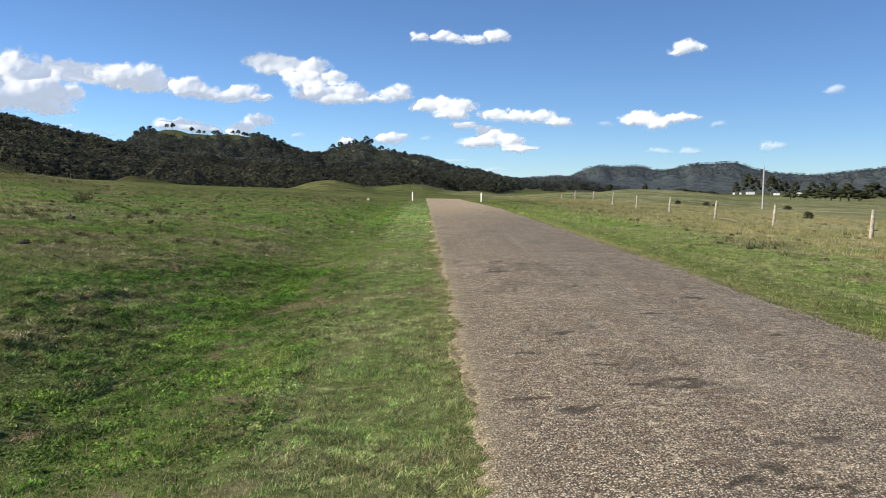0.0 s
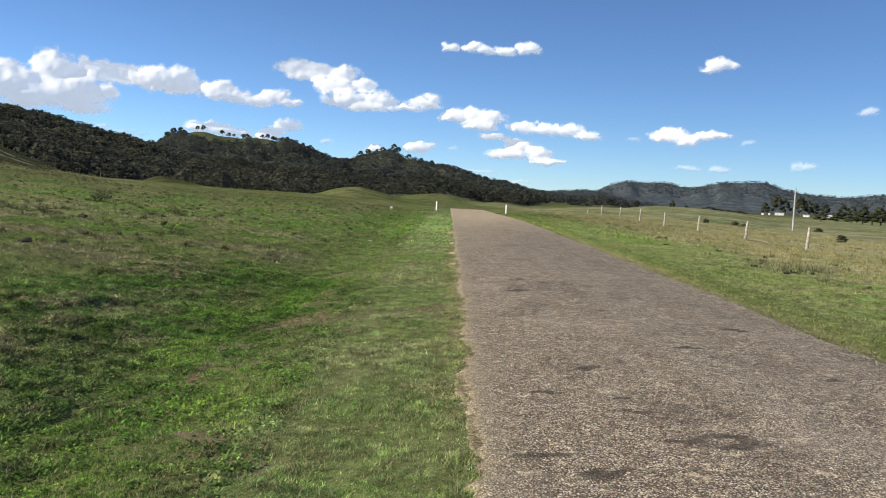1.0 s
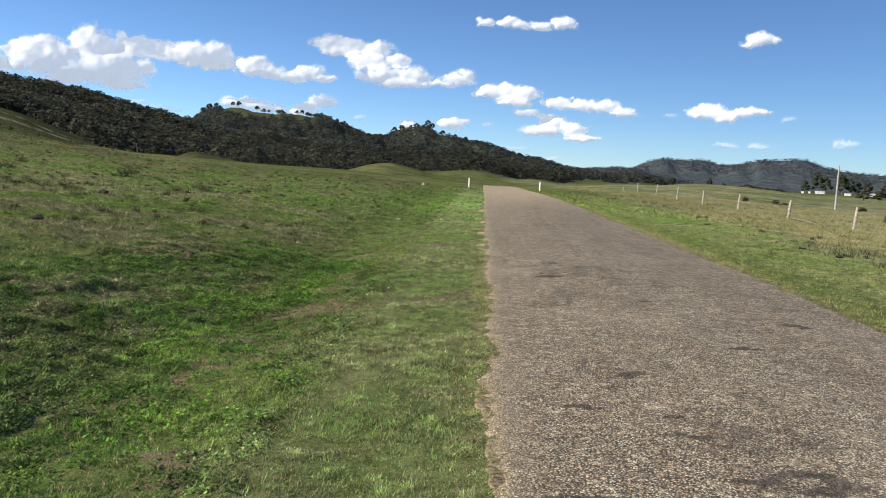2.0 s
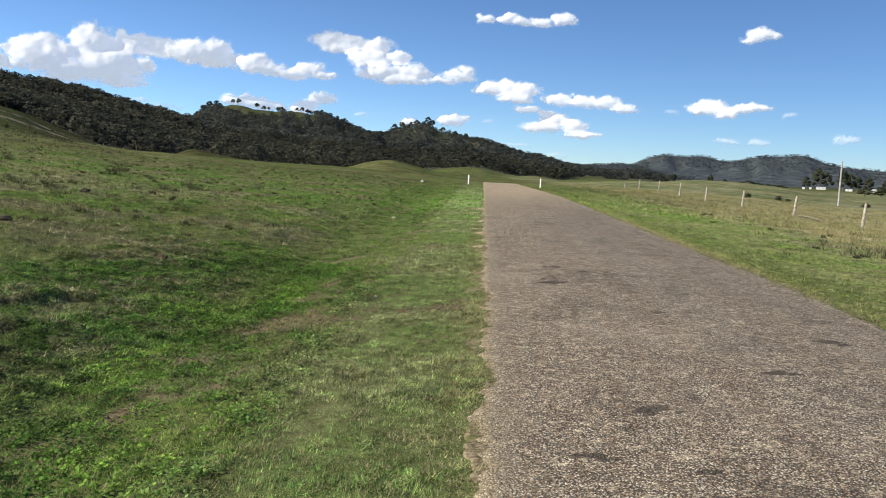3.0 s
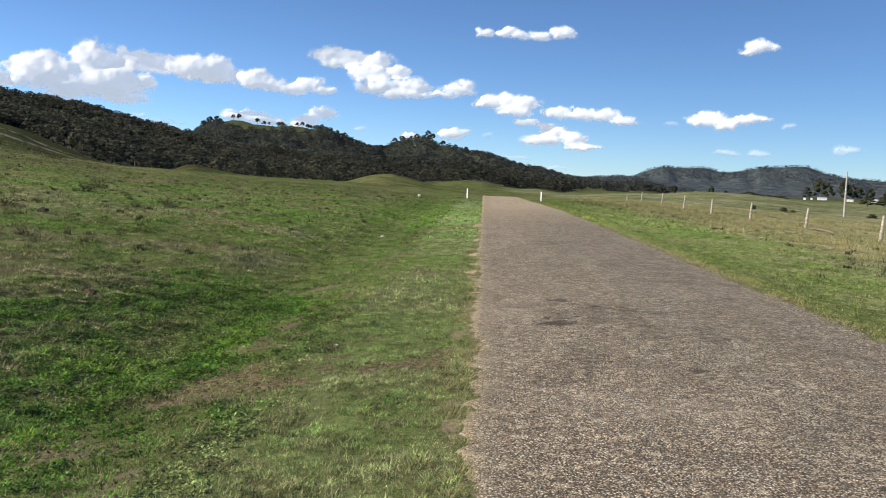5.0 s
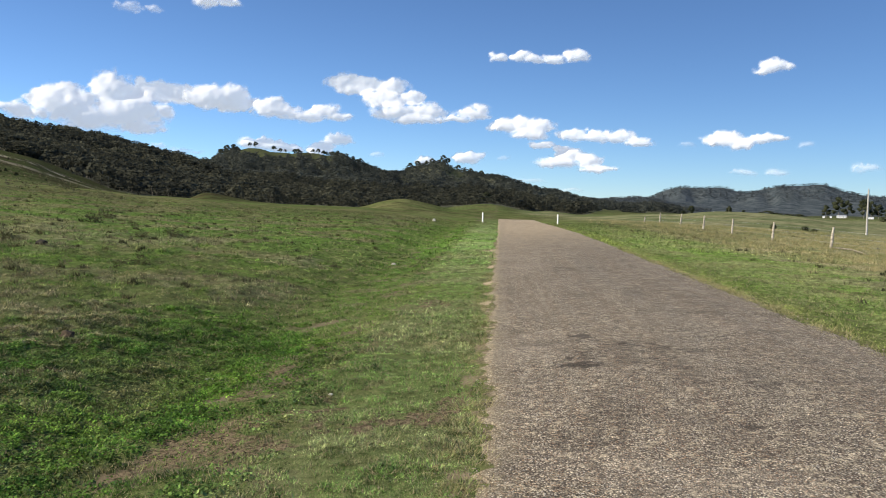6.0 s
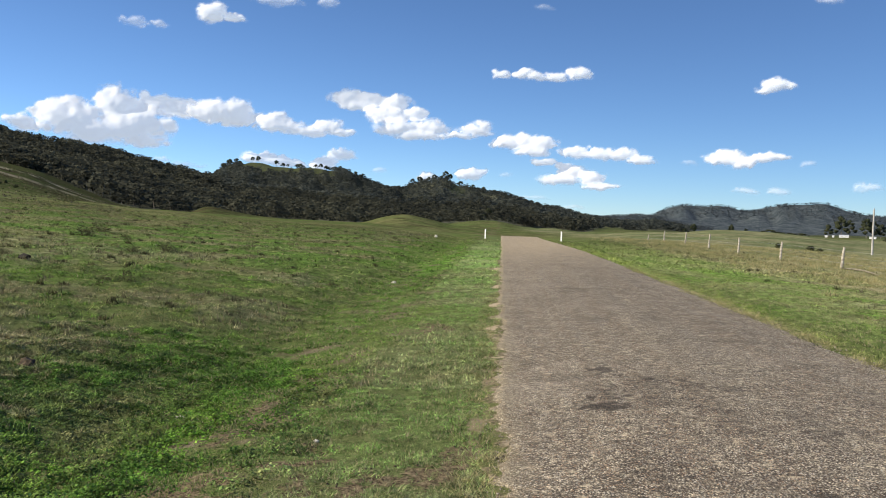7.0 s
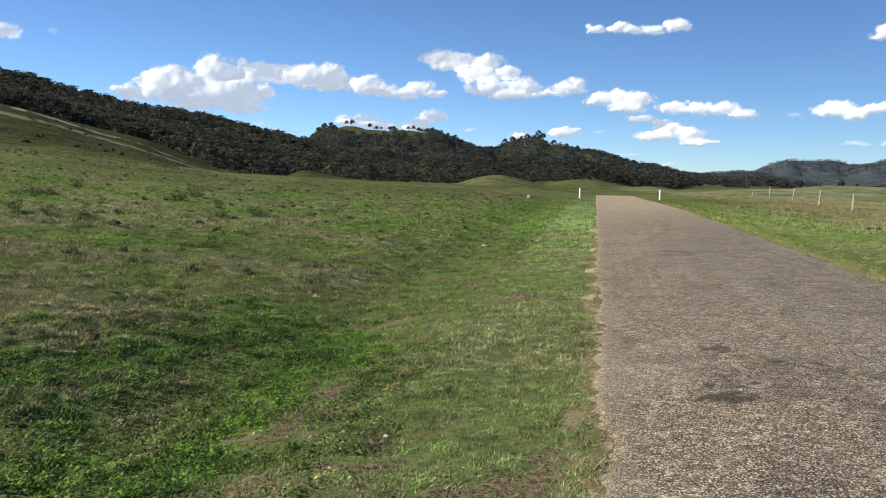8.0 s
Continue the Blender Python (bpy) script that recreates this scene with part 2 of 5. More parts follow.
def mounds(x, y):
    """Hoof-pugged, tussocky lumps of the pasture, in metres."""
    lump_at = smooth(0.47, 0.66, fbm(x * 1.5, y * 1.5, 75.0, 4))
    fine = smooth(0.45, 0.65, fbm(x * 4.2, y * 4.2, 76.0, 3))
    return (0.045 * lump_at + 0.024 * fine) * (0.35 + 0.65 * smooth(-2.6, -4.2, x) + 0.5 * smooth(7.0, 9.0, x)) * smooth(60, 35, np.hypot(x, y)) * smooth(-2.2, -3.2, np.where(x > 2.3, -x + 3.0, x))


def road_sand(x, y):
    strip = smooth(0.13, 0.04, np.abs(x - 0.26 - 0.14 * (fbm(y * 1.1, x * 0, 64.0) - 0.5))) * smooth(0.46, 0.60, fbm(x * 3.0, y * 1.2, 65.0, 5)) * smooth(40, 30, y) * smooth(8.5, 11, y)
    return np.maximum(spots(x, y, SAND_SPOTS, 63.0), strip)


# ---- materials ----
def material(name):
    m = bpy.data.materials.new(name)
    m.use_nodes = True
    m.node_tree.nodes.clear()
    return m, m.node_tree


def node(tree, kind, inputs=None, **settings):
    n = tree.nodes.new("ShaderNode" + kind)
    for key, value in settings.items():
        setattr(n, key, value)
    for key, value in (inputs or {}).items():
        if isinstance(value, bpy.types.NodeSocket):
            tree.links.new(value, n.inputs[key])
        else:
            n.inputs[key].default_value = value
    return n


def math_node(tree, operation, a, b=0.0, c=0.0, clamp=False):
    return node(tree, "Math", {0: a, 1: b, 2: c}, operation=operation, use_clamp=clamp).outputs[0]


def mix(tree, factor, a, b, blend="MIX"):
    n = node(tree, "Mix", data_type="RGBA", blend_type=blend)
    for key, value in ((0, factor), (6, a), (7, b)):
        if isinstance(value, bpy.types.NodeSocket):
            tree.links.new(value, n.inputs[key])
        else:
            n.inputs[key].default_value = (*value, 1) if isinstance(value, tuple) and len(value) == 3 else value
    return n.outputs[2]


def place(tree):
    return node(tree, "NewGeometry").outputs["Position"]


def grain(tree, at, scale, detail=4.0, rough=0.55, warp=0.0):
    return node(tree, "TexNoise", {"Vector": at, "Scale": scale, "Detail": detail, "Roughness": rough, "Distortion": warp}).outputs["Fac"]


def band(tree, value, low, high, out_low=0.0, out_high=1.0):
    return node(tree, "MapRange", {0: value, 1: low, 2: high, 3: out_low, 4: out_high}, interpolation_type="SMOOTHSTEP").outputs[0]


def finish(tree, color, rough=0.8, bump=None, strength=0.3, distance=0.02, metallic=0.0, specular=0.3, translucent=0.0):
    shader = node(tree, "BsdfPrincipled", {"Base Color": color, "Roughness": rough, "Metallic": metallic, "Specular IOR Level": specular})
    if bump is not None:
        b = node(tree, "Bump", {"Height": bump, "Strength": strength, "Distance": distance})
        tree.links.new(b.outputs[0], shader.inputs["Normal"])
    result = shader.outputs[0]
    if translucent:
        thin = node(tree, "BsdfTranslucent", {"Color": color})
        result = node(tree, "MixShader", {0: translucent, 1: result, 2: thin.outputs[0]}).outputs[0]
    out = node(tree, "OutputMaterial")
    tree.links.new(result, out.inputs[0])


def sward(tree):
    """The colour of the pasture by place: green and dry patches, a lush drain, worn soil, paler far fields."""
    at = place(tree)
    xyz = node(tree, "SeparateXYZ", {0: at})
    x, y = xyz.outputs[0], xyz.outputs[1]
    away = node(tree, "VectorMath", {0: at}, operation="LENGTH").outputs["Value"]
    wander = math_node(tree, "ADD", x, math_node(tree, "MULTIPLY_ADD", grain(tree, at, 0.4, 5, 0.6), 4.0, -2.0))
    wide, patch, fine = grain(tree, at, 0.05, 3), grain(tree, at, 0.42, 5), grain(tree, at, 3.2, 4)
    color = mix(tree, band(tree, fine, 0.32, 0.68), (0.050, 0.120, 0.014), (0.140, 0.255, 0.036))
    # dry straw and weedy brown
    side = band(tree, wander, -3.2, -5.6)
    right = band(tree, wander, 8.5, 11.5)
    dry = math_node(tree, "MULTIPLY", band(tree, patch, 0.44, 0.62), math_node(tree, "ADD", math_node(tree, "MULTIPLY", side, 0.55), math_node(tree, "MULTIPLY_ADD", right, 0.7, 0.22)))
    color = mix(tree, dry, color, mix(tree, band(tree, fine, 0.35, 0.65), (0.155, 0.125, 0.068), (0.300, 0.260, 0.135)))
    weedy = math_node(tree, "MULTIPLY", band(tree, math_node(tree, "MULTIPLY_ADD", wander, 0.3, math_node(tree, "MULTIPLY", x, 0.7)), -2.25, -2.9), band(tree, away, 20.0, 13.0))
    color = mix(tree, math_node(tree, "MULTIPLY", weedy, 0.82), color, mix(tree, band(tree, patch, 0.44, 0.6), (0.092, 0.196, 0.031), (0.138, 0.196, 0.052)))
    dull = math_node(tree, "MULTIPLY", band(tree, grain(tree, at, 0.75, 5, 0.65), 0.55, 0.66), 0.42)
    color = mix(tree, dull, color, (0.060, 0.072, 0.024))
    # yellowish mown verge beside the seal
    verge = math_node(tree, "MULTIPLY", band(tree, math_node(tree, "MULTIPLY_ADD", wander, 0.35, math_node(tree, "MULTIPLY", x, 0.65)), -1.75, -0.75), band(tree, x, 0.6, 0.2))
    color = mix(tree, math_node(tree, "MULTIPLY", verge, 0.85), color, mix(tree, band(tree, patch, 0.4, 0.6), (0.225, 0.392, 0.092), (0.352, 0.436, 0.165)))
    # small clumps: pale dry ones, dark leafy ones
    tan = math_node(tree, "MULTIPLY", band(tree, grain(tree, at, 2.1, 5, 0.6), 0.55, 0.63), math_node(tree, "MULTIPLY_ADD", verge, 0.05, 0.45))
    color = mix(tree, tan, color, (0.290, 0.265, 0.125))
    leafy = math_node(tree, "MULTIPLY", band(tree, grain(tree, at, 3.0, 6, 0.68), 0.52, 0.60), 0.66)
    color = mix(tree, leafy, color, (0.040, 0.092, 0.012))
    # lush grass along the drain
    drift = math_node(tree, "MULTIPLY_ADD", grain(tree, at, 0.25, 2), 1.0, -0.5)
    gap = math_node(tree, "ABSOLUTE", math_node(tree, "ADD", math_node(tree, "ADD", x, 1.95), drift))
    lush = math_node(tree, "MULTIPLY", band(tree, gap, 0.65, 0.15), band(tree, patch, 0.36, 0.52))
    color = mix(tree, math_node(tree, "MULTIPLY", lush, 0.9), color, (0.108, 0.238, 0.030))
    lush_right = math_node(tree, "MULTIPLY", band(tree, x, 5.7, 4.7), band(tree, x, 4.2, 4.5))
    color = mix(tree, math_node(tree, "MULTIPLY", lush_right, 0.8), color, (0.275, 0.340, 0.085))
    meadow = math_node(tree, "MULTIPLY", band(tree, wander, 5.0, 6.4), 0.8)
    color = mix(tree, meadow, color, mix(tree, band(tree, patch, 0.38, 0.58), (0.185, 0.292, 0.060), (0.275, 0.325, 0.108)))
    brown = math_node(tree, "MULTIPLY", band(tree, x, 6.0, 7.5), band(tree, grain(tree, at, 0.8, 5, 0.65), 0.56, 0.66))
    color = mix(tree, math_node(tree, "MULTIPLY", brown, 0.65), color, (0.125, 0.098, 0.048))
    pale = math_node(tree, "MULTIPLY", band(tree, wander, 9.0, 12.0), 0.8)
    color = mix(tree, pale, color, mix(tree, band(tree, patch, 0.4, 0.6), (0.250, 0.262, 0.105), (0.390, 0.350, 0.175)))
    weeds = math_node(tree, "ADD", node(tree, "Attribute", attribute_name="weedy").outputs["Fac"], math_node(tree, "MULTIPLY_ADD", grain(tree, at, 5.0, 5, 0.7), 1.6, -0.8))
    weeds = math_node(tree, "MULTIPLY", band(tree, weeds, 0.35, 0.75), 0.66)
    color = mix(tree, weeds, color, mix(tree, band(tree, grain(tree, at, 2.6, 5, 0.65), 0.42, 0.58), (0.140, 0.178, 0.062), (0.325, 0.298, 0.160)))
    bright = node(tree, "Attribute", attribute_name="fresh").outputs["Fac"]
    color = mix(tree, math_node(tree, "MULTIPLY", bright, 0.85), color, mix(tree, band(tree, fine, 0.35, 0.65), (0.112, 0.232, 0.026), (0.188, 0.330, 0.046)))
    brow = math_node(tree, "MULTIPLY", math_node(tree, "MULTIPLY", band(tree, away, 48.0, 85.0), band(tree, x, -1.0, -5.0)), band(tree, patch, 0.36, 0.56))
    color = mix(tree, math_node(tree, "MULTIPLY", brow, 0.6), color, (0.200, 0.185, 0.085))
    grazed = math_node(tree, "MULTIPLY", math_node(tree, "MULTIPLY", band(tree, away, 18.0, 34.0), band(tree, x, -2.5, -7.0)), 0.45)
    color = mix(tree, grazed, color, mix(tree, band(tree, patch, 0.40, 0.58), (0.094, 0.166, 0.036), (0.150, 0.165, 0.060)))
    color = mix(tree, 1.0, color, (1.05, 1.0, 1.24), "MULTIPLY")
    # random brightness mottling at two clump sizes
    clump = band(tree, grain(tree, at, 8.0, 4, 0.65), 0.40, 0.60)
    bunch = band(tree, grain(tree, at, 3.6, 4, 0.65), 0.40, 0.60)
    color = mix(tree, 1.0, color, mix(tree, clump, (0.62, 0.62, 0.60), (1.42, 1.40, 1.42)), "MULTIPLY")
    color = mix(tree, 1.0, color, mix(tree, bunch, (0.76, 0.74, 0.78), (1.28, 1.28, 1.24)), "MULTIPLY")
    # far fields
    far = band(tree, away, 22.0, 100.0)
    field = mix(tree, band(tree, wide, 0.35, 0.65), (0.086, 0.116, 0.037), (0.142, 0.142, 0.062))
    field = mix(tree, band(tree, grain(tree, at, 0.13, 6, 0.65), 0.48, 0.62), field, (0.085, 0.085, 0.038))
    field = mix(tree, band(tree, grain(tree, at, 0.011, 3), 0.5, 0.62), field, (0.098, 0.128, 0.044))
    spur = math_node(tree, "MULTIPLY", band(tree, x, -45.0, -75.0), band(tree, away, 90.0, 130.0))
    rough_field = band(tree, grain(tree, at, 0.11, 8, 0.75, 0.6), 0.44, 0.58)
    field = mix(tree, math_node(tree, "MULTIPLY", spur, 0.85), field, (0.060, 0.074, 0.028))
    field = mix(tree, math_node(tree, "MULTIPLY", spur, rough_field), field, (0.056, 0.048, 0.026))
    field = mix(tree, math_node(tree, "MULTIPLY", band(tree, away, 700.0, 1300.0), 0.85), field, (0.068, 0.078, 0.040))
    field = mix(tree, math_node(tree, "MULTIPLY", band(tree, x, 5.0, 30.0), band(tree, away, 900.0, 500.0, 0.0, 0.75)), field, mix(tree, band(tree, wide, 0.38, 0.62), (0.150, 0.172, 0.084), (0.250, 0.242, 0.135)))
    field = mix(tree, 1.0, field, mix(tree, band(tree, grain(tree, at, 0.32, 7, 0.72), 0.40, 0.60), (0.70, 0.72, 0.70), (1.26, 1.24, 1.26)), "MULTIPLY")
    color = mix(tree, math_node(tree, "MAXIMUM", math_node(tree, "MULTIPLY", far, 0.85), band(tree, away, 95.0, 135.0)), color, field)
    return at, x, y, away, color, patch, fine


def ground_material():
    m, t = material("pasture")
    at, x, y, away, color, patch, fine = sward(t)
    near = math_node(t, "MULTIPLY", band(t, away, 45.0, 12.0), band(t, x, 8.0, 3.0, 0.45, 1.0))
    soil = mix(t, fine, (0.095, 0.075, 0.048), (0.240, 0.198, 0.132))
    bare_at = math_node(t, "MULTIPLY", band(t, math_node(t, "ABSOLUTE", math_node(t, "ADD", x, 1.7)), 1.4, 0.2), band(t, grain(t, at, 0.9, 5), 0.52, 0.60))
    crumb = math_node(t, "MULTIPLY_ADD", grain(t, at, 55.0, 4, 0.7), 0.5, math_node(t, "MULTIPLY", grain(t, at, 17.0, 5, 0.7), 0.5))
    # near thatch, its colour darkened for the shade between blades
    shaded_thatch = mix(t, band(t, crumb, 0.36, 0.62), (0.016, 0.026, 0.007), (0.130, 0.158, 0.055))
    shaded_thatch = mix(t, math_node(t, "MULTIPLY", band(t, grain(t, at, 130.0, 3, 0.6), 0.54, 0.62), 0.55), shaded_thatch, (0.340, 0.300, 0.165))
    color = mix(t, math_node(t, "MULTIPLY", near, 0.88), color, shaded_thatch)
    color = mix(t, math_node(t, "MULTIPLY", band(t, crumb, 0.54, 0.62), math_node(t, "MULTIPLY", near, 0.45)), color, soil)
    color = mix(t, bare_at, color, soil)
    bare = node(t, "Attribute", attribute_name="bare").outputs["Fac"]
    bare = band(t, math_node(t, "ADD", bare, math_node(t, "MULTIPLY_ADD", grain(t, at, 9.0, 7, 0.75), 3.6, -1.8)), 0.55, 0.85)
    color = mix(t, bare, color, mix(t, band(t, crumb, 0.40, 0.60), (0.044, 0.034, 0.022), (0.255, 0.200, 0.124)))
    sand = node(t, "Attribute", attribute_name="sand").outputs["Fac"]
    sand = band(t, math_node(t, "ADD", sand, math_node(t, "MULTIPLY_ADD", grain(t, at, 18.0, 4), 1.2, -0.6)), 0.3, 0.6)
    color = mix(t, sand, color, mix(t, crumb, (0.15, 0.115, 0.075), (0.38, 0.31, 0.20)))
    # darker strips: below the spur tracks, and the painted shade of lane cuttings
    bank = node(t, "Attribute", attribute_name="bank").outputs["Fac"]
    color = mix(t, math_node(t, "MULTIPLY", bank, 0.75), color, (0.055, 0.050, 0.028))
    wood = node(t, "Attribute", attribute_name="wood").outputs["Fac"]
    scar = node(t, "Attribute", attribute_name="scar").outputs["Fac"]
    color = mix(t, scar, color, mix(t, grain(t, at, 0.3), (0.32, 0.275, 0.175), (0.52, 0.460, 0.330)))
    # wooded ground turns blue-grey far off, haze painted into the colour
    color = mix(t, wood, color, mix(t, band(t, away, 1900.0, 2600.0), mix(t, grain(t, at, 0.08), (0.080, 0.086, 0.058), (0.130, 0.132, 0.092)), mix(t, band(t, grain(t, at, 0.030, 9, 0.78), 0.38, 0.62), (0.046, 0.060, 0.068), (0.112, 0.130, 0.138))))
    lumps = math_node(t, "ADD", math_node(t, "MULTIPLY", grain(t, at, 5.0, 5), 0.6), math_node(t, "MULTIPLY", crumb, 0.4))
    canopy = math_node(t, "MULTIPLY", math_node(t, "MULTIPLY", wood, band(t, away, 1850.0, 2500.0)), grain(t, at, 0.045, 6, 0.65))
    lumps = math_node(t, "ADD", lumps, math_node(t, "MULTIPLY", canopy, 260.0))
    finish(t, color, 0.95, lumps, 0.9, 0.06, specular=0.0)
    return m


def blade_material(name, straw=0.0, low=(0.34, 0.40, 0.32, 1), high=(2.15, 2.0, 1.9, 1)):
    m, t = material(name)
    at, x, y, away, color, patch, fine = sward(t)
    island = node(t, "NewGeometry").outputs["Random Per Island"]
    tint = node(t, "ValToRGB", {0: island})
    tint.color_ramp.elements[0].color = low
    tint.color_ramp.elements[1].color = high
    color = mix(t, 1.0, color, tint.outputs[0], "MULTIPLY")
    dead = math_node(t, "GREATER_THAN", island, 1.0 - straw)
    color = mix(t, dead, color, mix(t, fine, (0.30, 0.25, 0.13), (0.46, 0.40, 0.24)))
    finish(t, color, 0.65, specular=0.2, translucent=0.3)
    return m


def straw_material():
    m, t = material("dry_grass")
    at = place(t)
    island = node(t, "NewGeometry").outputs["Random Per Island"]
    clump = math_node(t, "ADD", math_node(t, "MULTIPLY", island, 0.35), math_node(t, "MULTIPLY", grain(t, at, 1.3, 4), 0.65))
    c = mix(t, band(t, clump, 0.3, 0.7), (0.23, 0.210, 0.088), (0.54, 0.465, 0.235))
    c = mix(t, math_node(t, "MULTIPLY", band(t, grain(t, at, 0.3, 4), 0.45, 0.6), 0.7), c, (0.19, 0.21, 0.072))
    finish(t, c, 0.7, specular=0.2, translucent=0.3)
    return m


def seal_material():
    """Worn chip seal: small pinkish and grey stones in bitumen."""
    m, t = material("chip_seal")
    at = place(t)
    bent = node(t, "TexNoise", {"Vector": at, "Scale": 60.0, "Detail": 2.0}).outputs["Color"]
    bent = node(t, "VectorMath", {0: at, 1: node(t, "VectorMath", {0: bent, 3: 0.014}, operation="SCALE").outputs[0]}, operation="ADD").outputs[0]
    chips = node(t, "TexVoronoi", {"Vector": bent, "Scale": 76.0}, feature="F1")
    pick = node(t, "SeparateColor", {0: chips.outputs["Color"]})
    stone = mix(t, pick.outputs[0], (0.180, 0.150, 0.118), (0.660, 0.560, 0.440))
    stone = mix(t, math_node(t, "GREATER_THAN", pick.outputs[1], 0.86), stone, (0.56, 0.50, 0.44))
    stone = mix(t, math_node(t, "GREATER_THAN", pick.outputs[2], 0.80), stone, (0.33, 0.22, 0.15))
    gap = band(t, chips.outputs["Distance"], 0.33, 0.56)
    wear = grain(t, at, 1.3, 6, 0.6)
    color = mix(t, math_node(t, "MULTIPLY", gap, 0.92), stone, (0.060, 0.048, 0.040))
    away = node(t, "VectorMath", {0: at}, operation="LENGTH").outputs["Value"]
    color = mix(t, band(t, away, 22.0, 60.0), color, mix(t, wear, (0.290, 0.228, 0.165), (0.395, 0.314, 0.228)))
    speck = band(t, grain(t, at, 11.0, 7, 0.78), 0.52, 0.61)
    color = mix(t, math_node(t, "MULTIPLY", speck, 0.7), color, (0.105, 0.083, 0.066))
    light = band(t, grain(t, at, 12.0, 6, 0.75), 0.53, 0.64)
    color = mix(t, math_node(t, "MULTIPLY", light, 0.55), color, (0.52, 0.43, 0.32))
    lost = node(t, "Attribute", attribute_name="tar").outputs["Fac"]
    eaten = math_node(t, "MULTIPLY_ADD", grain(t, at, 9.0, 7, 0.8), 1.8, -0.9)
    lost = band(t, math_node(t, "SUBTRACT", math_node(t, "ADD", lost, math_node(t, "MULTIPLY", eaten, band(t, lost, 0.02, 0.25))), math_node(t, "MULTIPLY", pick.outputs[2], 0.4)), 0.0, 0.22)
    color = mix(t, math_node(t, "MULTIPLY", lost, 0.8), color, (0.036, 0.030, 0.026))
    dark = math_node(t, "MULTIPLY", band(t, wear, 0.54, 0.68), 0.38)
    color = mix(t, dark, color, (0.095, 0.076, 0.064))
    fleck = math_node(t, "MULTIPLY", band(t, grain(t, at, 5.0, 8, 0.80), 0.57, 0.63), 0.5)
    color = mix(t, fleck, color, (0.100, 0.080, 0.066))
    pale = math_node(t, "MULTIPLY", band(t, grain(t, at, 0.55, 5), 0.5, 0.7), 0.25)
    color = mix(t, pale, color, (0.36, 0.30, 0.25))
    # clusters of lost and of fresh chips
    cluster = grain(t, at, 36.0, 5, 0.75)
    color = mix(t, 1.0, color, mix(t, band(t, cluster, 0.38, 0.62), (0.64, 0.63, 0.65), (1.40, 1.39, 1.38)), "MULTIPLY")
    worn = grain(t, at, 3.3, 7, 0.72)
    color = mix(t, 1.0, color, mix(t, band(t, worn, 0.36, 0.64), (0.90, 0.895, 0.90), (1.09, 1.09, 1.085)), "MULTIPLY")
    # dusty shoulders
    x = node(t, "SeparateXYZ", {0: at}).outputs[0]
    wob = math_node(t, "MULTIPLY_ADD", grain(t, at, 1.6, 5), 0.5, -0.25)
    dust = math_node(t, "MULTIPLY", band(t, math_node(t, "ADD", x, wob), 0.70, 0.28), 0.45)
    color = mix(t, dust, color, mix(t, pick.outputs[1], (0.16, 0.125, 0.085), (0.44, 0.36, 0.25)))
    color = mix(t, 1.0, color, (1.14, 1.17, 1.07), "MULTIPLY")
    height = math_node(t, "SUBTRACT", math_node(t, "MULTIPLY", wear, 0.4), math_node(t, "MULTIPLY", chips.outputs["Distance"], 0.8))
    finish(t, color, 0.9, height, 0.8, 0.012, specular=0.12)
    return m


def plain(name, a, b, scale, rough=0.8, strength=0.3, distance=0.01, detail=5, specular=0.3, translucent=0.0, island=0.0):
    m, t = material(name)
    at = node(t, "TexCoord").outputs["Object"]
    n = grain(t, at, scale, detail, 0.6)
    c = mix(t, band(t, n, 0.3, 0.7), a, b)
    if island:
        r = node(t, "NewGeometry").outputs["Random Per Island"]
        c = mix(t, math_node(t, "MULTIPLY", r, island), c, tuple(0.35 * v for v in a))
    finish(t, c, rough, n, strength, distance, specular=specular, translucent=translucent)
    return m


def leaf_material(name, dark, light, scale, toned=False):
    """Leaves that vary from spray to spray; toned: and from tree to tree."""
    m, t = material(name)
    at = place(t)
    r = node(t, "NewGeometry").outputs["Random Per Island"]
    if toned:
        r = math_node(t, "MULTIPLY_ADD", r, 0.35, math_node(t, "MULTIPLY", node(t, "Attribute", attribute_name="tone").outputs["Fac"], 0.65))
    c = mix(t, r, dark, light)
    c = mix(t, band(t, grain(t, at, scale, 4), 0.42, 0.62), c, tuple(0.75 * v + 0.008 for v in dark))
    finish(t, c, 0.9, specular=0.0, translucent=0.4 if toned else 0.5)
    return m


GROUND, BLADE, VERGE_BLADE, STRAW, SEAL = ground_material(), blade_material("grass_blade", 0.05), blade_material("verge_blade", 0.26), straw_material(), seal_material()
CLOVER = blade_material("clover_leaf", 0.0, (0.42, 0.46, 0.38, 1), (1.30, 1.30, 1.10, 1))
GRAVEL = plain("gravel", (0.22, 0.18, 0.14), (0.52, 0.45, 0.36), 9, 0.9, 0.3, 0.005, island=0.7)
BARK = plain("bark", (0.080, 0.072, 0.060), (0.230, 0.210, 0.180), 3, 0.9, 0.6, 0.03)
POST_WOOD = plain("weathered_post", (0.24, 0.21, 0.165), (0.56, 0.50, 0.41), 9, 0.9, 0.6, 0.01)
POLE_WOOD = plain("grey_pole_wood", (0.30, 0.28, 0.26), (0.52, 0.50, 0.46), 4, 0.85, 0.5, 0.02)
WHITE_PAINT = plain("white_paint", (0.80, 0.80, 0.78), (0.88, 0.88, 0.86), 20, 0.5, 0.1, 0.002)
WHITE_WALL = plain("white_boards", (0.70, 0.70, 0.68), (0.82, 0.82, 0.80), 0.8, 0.6, 0.2, 0.02)
TIN = plain("tin_roof", (0.45, 0.46, 0.48), (0.66, 0.67, 0.68), 0.7, 0.45, 0.2, 0.02)
